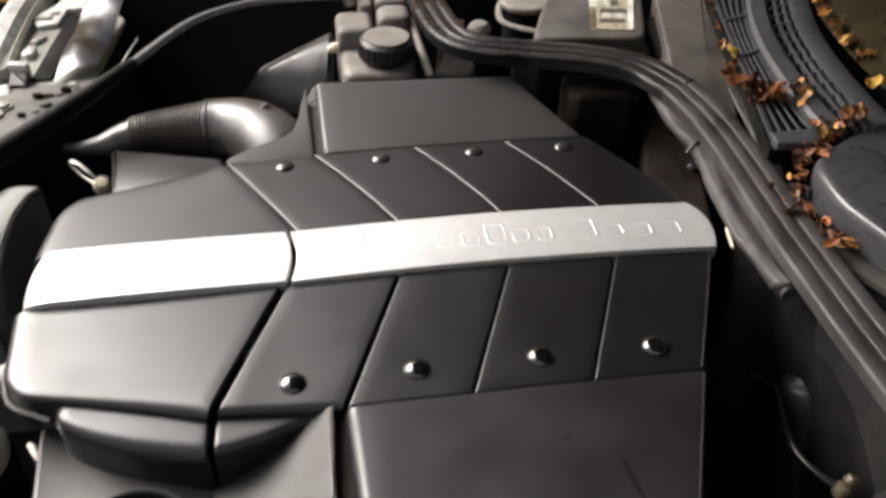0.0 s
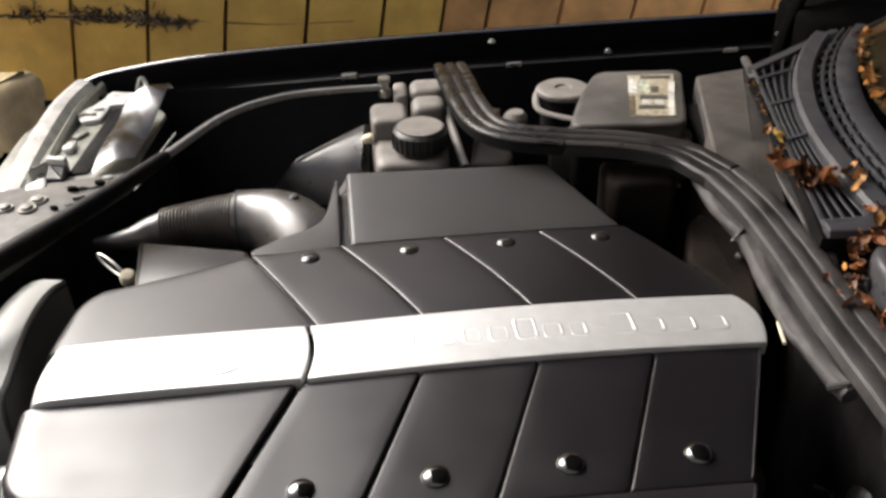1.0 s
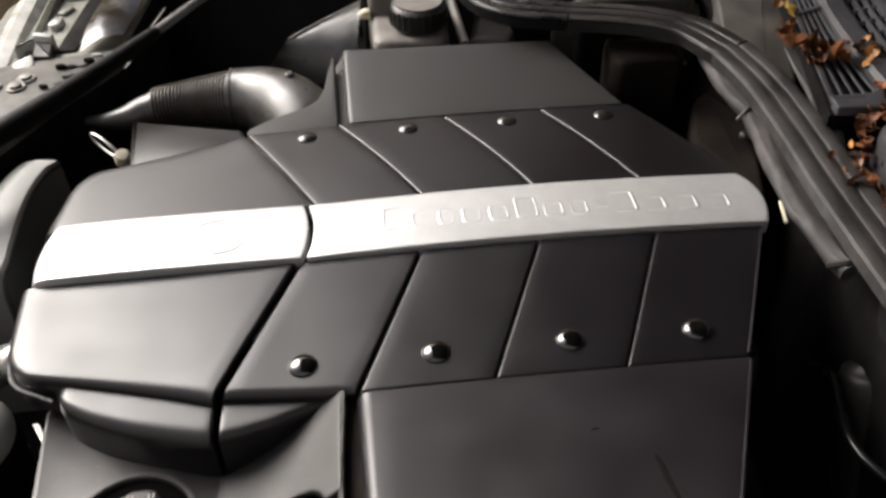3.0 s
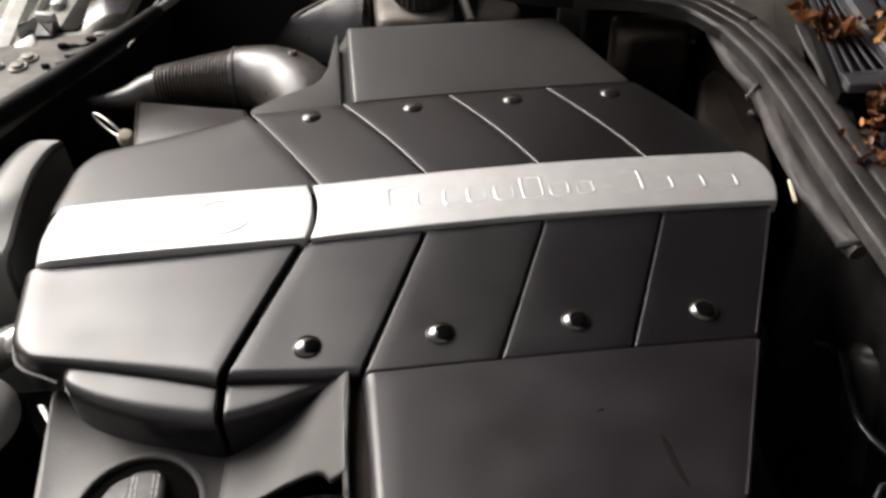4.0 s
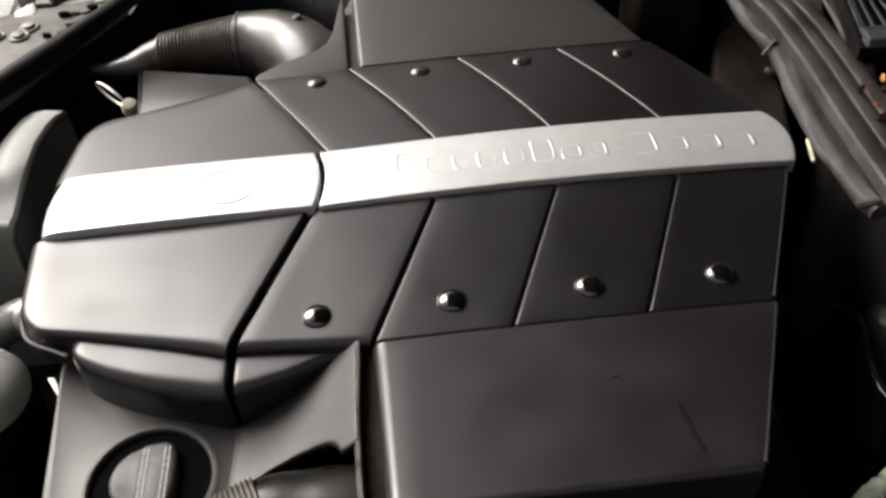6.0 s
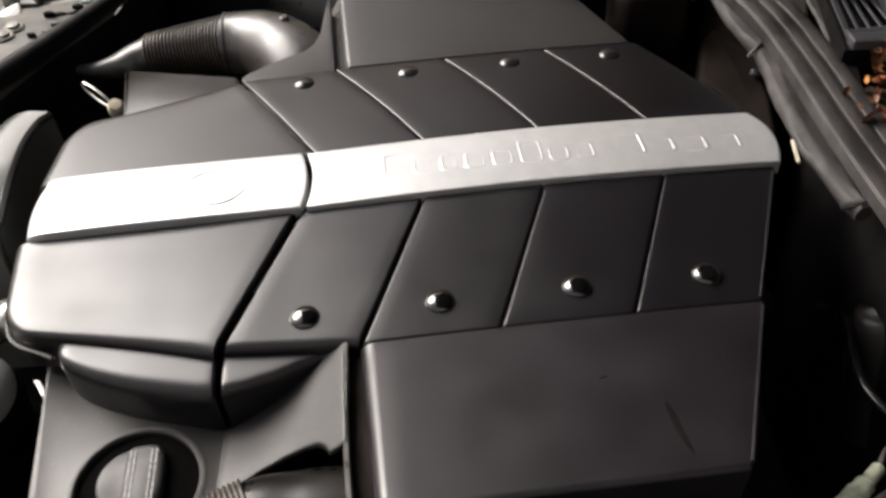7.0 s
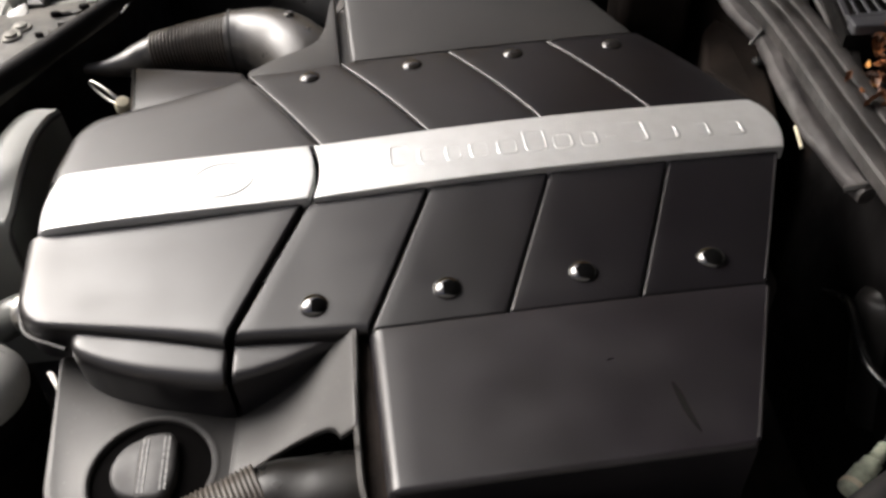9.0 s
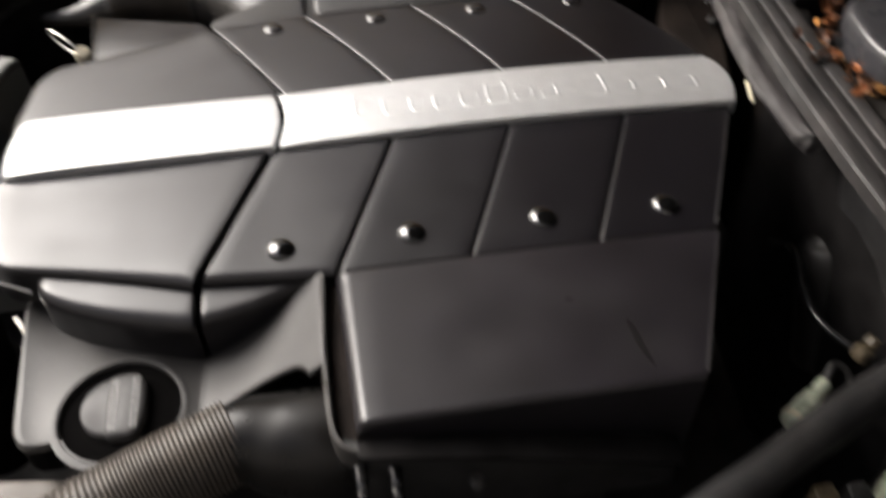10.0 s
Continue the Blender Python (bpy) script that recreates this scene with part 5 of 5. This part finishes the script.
part("elbow", tube([(-0.154, 0.196, 0.738, 0.040), (-0.160, 0.228, 0.746, 0.043), (-0.171, 0.258, 0.757, 0.045), (-0.189, 0.284, 0.763, 0.0445), (-0.213, 0.304, 0.766, 0.042), (-0.238, 0.314, 0.766, 0.0385), (-0.260, 0.317, 0.766, 0.0365)], 40), M_DUCT, far_duct, "smooth shiny elbow")
part("nub", lathe([(0.0055, 0), (0.0055, 0.003), (0.0035, 0.005), (0.0, 0.005)], (-0.184, 0.292, 0.8060), 14), M_DUCT, far_duct, "small raised nub")
part("collar", lathe([(0.0362, -0.002), (0.0378, -0.001), (0.0378, 0.002), (0.0362, 0.003)], (-0.258, 0.317, 0.766), 36, (1.0, 0.0, 0.0)), M_BLACK, far_duct, "dark joint collar")
part("ribbed_hose", tube(ribbed([(-0.258, 0.317, 0.766), (-0.305, 0.321, 0.763), (-0.356, 0.322, 0.759)], 0.0335, 0.0042, 0.0225), 24, 1), M_HOSE, far_duct, "ribbed black hose", 80)
part("snout", tube([(-0.352, 0.321, 0.758, 0.0225), (-0.365, 0.318, 0.756, 0.0210), (-0.378, 0.313, 0.755, 0.0185), (-0.394, 0.309, 0.754, 0.0140), (-0.411, 0.306, 0.754, 0.0105), (-0.428, 0.306, 0.755, 0.0070), (-0.448, 0.309, 0.756, 0.0052), (-0.478, 0.316, 0.757, 0.0048)], 20, 8), M_DUCT, far_duct)
part("clip", slab(round_outline([(-0.484, 0.318), (-0.462, 0.316), (-0.462, 0.332), (-0.484, 0.334)], 0.003), 0.74, 0.772, 0.003), M_BLACK, far_duct)
near_duct = thing("intake_duct", (-0.25, -0.32, 0.74), "dark plastic air intake duct with a ribbed hose", "intake duct", "intake ducts")
# shade of the fin and box is put into this elbow's black
part("elbow", tube([(-0.112, -0.312, 0.736, 0.0405), (-0.135, -0.310, 0.743, 0.0415), (-0.165, -0.306, 0.746, 0.038), (-0.186, -0.303, 0.750, 0.0325), (-0.200, -0.304, 0.751, 0.0295)], 32), M_ELBOW_S, near_duct, "smooth elbow, darkened for shade")
part("ribbed_hose", tube(ribbed([(-0.196, -0.301, 0.752), (-0.245, -0.321, 0.750), (-0.287, -0.340, 0.746), (-0.36, -0.374, 0.736)], 0.0290, 0.0040), 24, 1), M_HOSE, near_duct, "ribbed brownish black hose", 80)
part("snout", tube([(-0.355, -0.372, 0.737, 0.030), (-0.42, -0.40, 0.730, 0.026), (-0.49, -0.42, 0.72, 0.016)], 20), M_DUCT, near_duct)

# ---- front of the engine ----
shroud = thing("fan_shroud", (-0.50, 0.05, 0.7), "grey-green smooth plastic fan shroud cover", "shroud")
E_R = [(-0.437, 0.194, 0.775), (-0.447, 0.179, 0.775), (-0.454, 0.143, 0.775), (-0.453, 0.095, 0.775), (-0.450, 0.059, 0.775), (-0.447, 0.029, 0.774), (-0.4465, 0.010, 0.772), (-0.446, 0.000, 0.745), (-0.446, -0.003, 0.69)]
sp = spline(E_R, 6)
loops = []
for p in sp:
    x, y, z = p
    loops.append([(x, y, z - 0.10), (x, y, z - 0.003), (x - 0.003, y, z), (x - 0.022, y + 0.001, z + 0.002), (x - 0.036, y + 0.001, z), (x - 0.046, y + 0.002, z - 0.008), (x - 0.056, y + 0.002, z - 0.026), (x - 0.060, y, z - 0.10)])
shell = part("cover", rings(loops), M_SHROUD, shroud)
part("rim", tube([(p[0] - 0.001, p[1], p[2] - 0.006, 0.0025) for p in sp], 8, 1), M_BLACK, shroud, "dark moulded rim")
part("screw", lathe([(0.006, 0), (0.006, 0.002), (0.003, 0.003)], (-0.478, 0.08, 0.775), 14), M_STEEL, shell)
dip = thing("dipstick", (-0.385, 0.2, 0.7), "oil dipstick with a wire ring and pale plug", "dipstick")
dl = []
for k in range(25):
    a = 2 * math.pi * k / 24
    dl.append((-0.4015 + 0.0175 * math.cos(a), 0.2415 - 0.0150 * math.cos(a) + 0.0015 * math.sin(a), 0.760 - 0.006 * math.cos(a) + 0.0060 * math.sin(a), 0.0017))
part("ring", tube(dl, 8, 1), M_STEEL, dip, "bright wire pull ring")
part("plug", lathe([(0.007, 0), (0.0095, 0.003), (0.0095, 0.013), (0.007, 0.018), (0.0, 0.019)], (-0.381, 0.228, 0.744), 16, (0.15, -0.4, 0.85)), M_PALE, dip, "pale plastic plug")
part("tube", tube([(-0.377, 0.221, 0.752, 0.005), (-0.36, 0.20, 0.65, 0.005), (-0.34, 0.19, 0.5, 0.005)], 8), M_STEEL, dip)
res = thing("steering_fluid_reservoir", (-0.43, -0.19, 0.65), "black domed power steering reservoir cap", "reservoir")
part("cap", lathe([(0.044, 0.004), (0.0445, 0.010), (0.040, 0.022), (0.030, 0.030), (0.016, 0.034), (0.0, 0.035)], (-0.446, -0.158, 0.734), 40, (0.12, -0.10, 1)), M_DOME, res)
part("body", lathe([(0.040, -0.16), (0.044, -0.03), (0.047, 0.0), (0.047, 0.012), (0.044, 0.016)], (-0.444, -0.162, 0.724), 36, (0.12, -0.10, 1)), M_JET, res, "black body")
part("seam", lathe([(0.048, 0), (0.049, 0.002), (0.048, 0.004)], (-0.444, -0.165, 0.690), 36), M_JET, res)
pale = thing("pale_clip", (-0.375, -0.16, 0.69), "small pale metal clip beside the reservoir", "clip")
part("blade", slab(round_outline([(-0.392, -0.142), (-0.386, -0.142), (-0.366, -0.172), (-0.369, -0.178)], 0.002), 0.70, 0.735, 0.001), M_STEEL, pale)
stub = thing("hose_stub", (-0.44, -0.03, 0.65), "small grey hose stub in front of the cover", "hose")
part("stub", tube([(-0.47, -0.05, 0.70, 0.018), (-0.44, -0.055, 0.72, 0.018), (-0.415, -0.062, 0.725, 0.016)], 14), M_SHROUD, stub)
part("clamp", lathe([(0.0185, 0), (0.0195, 0.002), (0.0195, 0.008), (0.0185, 0.010)], (-0.435, -0.056, 0.7205), 24, (0.9, -0.2, 0.2)), M_STEEL, stub)
tray = thing("lower_duct", (-0.38, -0.33, 0.6), "dusty tan-grey lower air duct", "duct")
part("shell", slab(round_outline([(-0.46, -0.262), (-0.335, -0.278), (-0.30, -0.36), (-0.46, -0.38)], 0.015), 0.60, 0.695, 0.008), M_TANK, tray)

# ---- right of the engine ----
pipe = thing("steel_pipe", (0.30, -0.2, 0.6), "bent black-coated steel pipe with a metallic highlight", "pipe")
part("pipe", tube([(0.325, -0.09, 0.66, 0.0046), (0.313, -0.138, 0.70, 0.0046), (0.302, -0.18, 0.70, 0.0046), (0.2965, -0.208, 0.70, 0.0046), (0.297, -0.222, 0.70, 0.0046), (0.301, -0.236, 0.70, 0.0046), (0.309, -0.251, 0.70, 0.0046), (0.325, -0.272, 0.70, 0.0046)], 12), M_COATED, pipe)
mount = thing("hydraulic_cylinder", (0.34, -0.17, 0.6), "black cylinder with a grey glinting cap", "cylinder")
part("body", tube([(0.345, -0.20, 0.60, 0.03), (0.342, -0.165, 0.68, 0.03), (0.340, -0.15, 0.71, 0.026), (0.339, -0.146, 0.72, 0.012)], 18), M_ELBOW, mount)
conn = thing("hose_connector", (0.23, -0.31, 0.7), "pale green-grey threaded hose connector", "connector")
d = Vector((0.055, 0.04, 0.004)).normalized()
part("barrel", lathe([(0.006, 0), (0.009, 0.002), (0.009, 0.024), (0.0075, 0.026), (0.0075, 0.034), (0.0055, 0.036), (0.0055, 0.052), (0.004, 0.054)], (0.217, -0.331, 0.718), 20, d), M_CONN, conn)
part("collar", lathe([(0.0092, 0), (0.010, 0.001), (0.010, 0.004), (0.0092, 0.005)], Vector((0.217, -0.331, 0.718)) + d * 0.004, 20, d), M_PALE, conn, "worn pale collar")
part("tail", tube([(0.259, -0.300, 0.722, 0.0025), (0.270, -0.289, 0.728, 0.0025), (0.279, -0.294, 0.726, 0.0025), (0.282, -0.306, 0.715, 0.0025)], 8), M_RUBBER, conn)
clipy = thing("tan_fitting", (0.32, -0.27, 0.7), "small tan and green pipe fitting", "fitting")
part("body", lathe([(0.006, 0), (0.008, 0.003), (0.008, 0.012), (0.005, 0.014), (0.0065, 0.018), (0.005, 0.024)], (0.306, -0.272, 0.705), 14, (0.5, 0.2, 0.8)), M_TAN, clipy)
arm = thing("bulkhead_hose", (0.18, -0.39, 0.75), "thick black hose crossing beside the bay edge", "hose")
part("hose", tube([(0.36, -0.311, 0.785, 0.015), (0.272, -0.341, 0.775, 0.015), (0.208, -0.368, 0.772, 0.015), (0.148, -0.396, 0.770, 0.015), (0.092, -0.421, 0.769, 0.015), (0.02, -0.454, 0.766, 0.015), (-0.1, -0.506, 0.76, 0.015)], 16), M_PLATE_D, arm)
bits = thing("loom_connectors", (0.27, -0.37, 0.6), "cluster of small grey and brown loom connectors", "connectors")
rng = random.Random(21)
for k in range(6):
    p = Vector((0.225 + 0.028 * (k % 3), -0.415 + 0.03 * (k // 3), 0.70))
    part("plug", slab(round_outline([(p.x - 0.009, p.y - 0.007), (p.x + 0.009, p.y - 0.008), (p.x + 0.008, p.y + 0.008), (p.x - 0.008, p.y + 0.007)], 0.002), 0.66, 0.70 + rng.uniform(0, 0.02), 0.002), (M_TAN, M_BLACK, M_CONN)[k % 3], bits)
pipes = thing("fuel_pipes", (-0.1, -0.38, 0.6), "pair of dark metal pipes below the filter box", "pipes")
for x in (-0.110, -0.087):
    part("pipe", tube([(x, -0.348, 0.772, 0.005), (x, -0.362, 0.768, 0.004), (x, -0.376, 0.752, 0.004), (x, -0.40, 0.60, 0.004)], 10), M_COATED, pipes)
part("bolt", lathe([(0.006, 0), (0.006, 0.003), (0.004, 0.005), (0.004, 0.009)], (-0.033, -0.367, 0.764), 12), M_PLATE_D, pipes)

# ---- fallen leaves ----
def leaf(p, size, rng, curl=0.6):
    rot = Euler((rng.uniform(-0.9, 0.9), rng.uniform(-0.9, 0.9), rng.uniform(0, 6.3))).to_matrix()
    v, f = [], []
    n = 6
    c = rng.uniform(0.4, 1.6) * curl
    tw = rng.uniform(-1.5, 1.5)
    for i in range(n + 1):
        t = i / n
        w = 0.30 * math.sin(math.pi * min(1, 0.03 + 0.97 * t)) ** 0.8 * rng.uniform(0.75, 1.15)
        for sgn in (-1, -0.5, 0, 0.5, 1):
            q = Vector((t - 0.5, sgn * w, c * (0.9 * (t - 0.5) ** 2 + 2.2 * (sgn * w) ** 2) + 0.09 * rng.uniform(-1, 1)))
            q = Matrix.Rotation(tw * (t - 0.5), 3, "X") @ q
            v.append(Vector(p) + rot @ (size * q))
    for i in range(n):
        for j in range(4):
            a = i * 5 + j
            f.append((a, a + 5, a + 6, a + 1))
    return v, f
def heap(name, label, spots, count, size, seed, material=M_LEAF):
    rng = random.Random(seed)
    for k in range(count):
        golden = material is M_LEAF and rng.random() < 0.22
        (x, y, z), r = spots[k % len(spots)]
        p = (x + rng.gauss(0, r), y + rng.gauss(0, r), z + rng.uniform(0, 0.012))
        ob = mesh_ob(name, *leaf(p, size * rng.uniform(0.45, 1.25), rng), M_LEAF_G if golden else material)
        tagged(ob, label.replace("orange-brown", "golden-brown") if golden else label, "leaf", "fallen leaves")
for p, size, seed in (((0.352, 0.152, 0.880), 0.042, 11), ((0.362, 0.122, 0.884), 0.036, 5), ((0.376, 0.108, 0.884), 0.034, 8)):
    tagged(mesh_ob("dry_leaf", *leaf(p, size, random.Random(seed), 1.4), M_LEAF), "large curled orange-brown dry leaf beside the grille", "leaf", "fallen leaves")
L1 = "curled orange-brown dry leaf fallen in the cowl"
heap("dry_leaf", L1, [((0.366, 0.165, 0.868), 0.006), ((0.372, 0.150, 0.876), 0.007), ((0.380, 0.125, 0.884), 0.009), ((0.392, 0.112, 0.888), 0.010), ((0.366, 0.115, 0.878), 0.007), ((0.408, 0.105, 0.890), 0.008)], 52, 0.0170, 1)
heap("dry_leaf", L1, [((0.360, 0.006, 0.866), 0.007), ((0.378, 0.014, 0.874), 0.007), ((0.398, 0.028, 0.880), 0.007), ((0.418, 0.040, 0.884), 0.007), ((0.352, -0.012, 0.858), 0.006), ((0.440, 0.055, 0.888), 0.007)], 62, 0.0170, 2)
heap("dry_leaf", L1, [((0.343, -0.060, 0.848), 0.007), ((0.345, -0.085, 0.848), 0.007), ((0.346, -0.105, 0.848), 0.008), ((0.342, -0.03, 0.848), 0.007)], 34, 0.0165, 3)
heap("dry_leaf", "dry orange leaf lying along the windscreen base", [((glass_x(y) + 0.004, y, 0.898), 0.005) for y in (0.16, 0.20, 0.24, 0.28, 0.32, 0.36, 0.40, 0.44, 0.48)], 60, 0.017, 4, M_LEAF_G)
heap("dry_leaf", "dry brown leaf lying beside the grille", [((inner_x(y) - 0.006, y, 0.866), 0.004) for y in (0.18, 0.22, 0.27, 0.32, 0.37, 0.41)], 26, 0.015, 6)
heap("yellow_leaf", "yellow dry leaf fallen in the cowl", [((0.382, 0.226, 0.872), 0.002), ((0.418, 0.375, 0.874), 0.002), ((0.470, 0.078, 0.905), 0.003), ((0.500, 0.185, 0.905), 0.003)], 4, 0.026, 5, M_LEAF_Y)
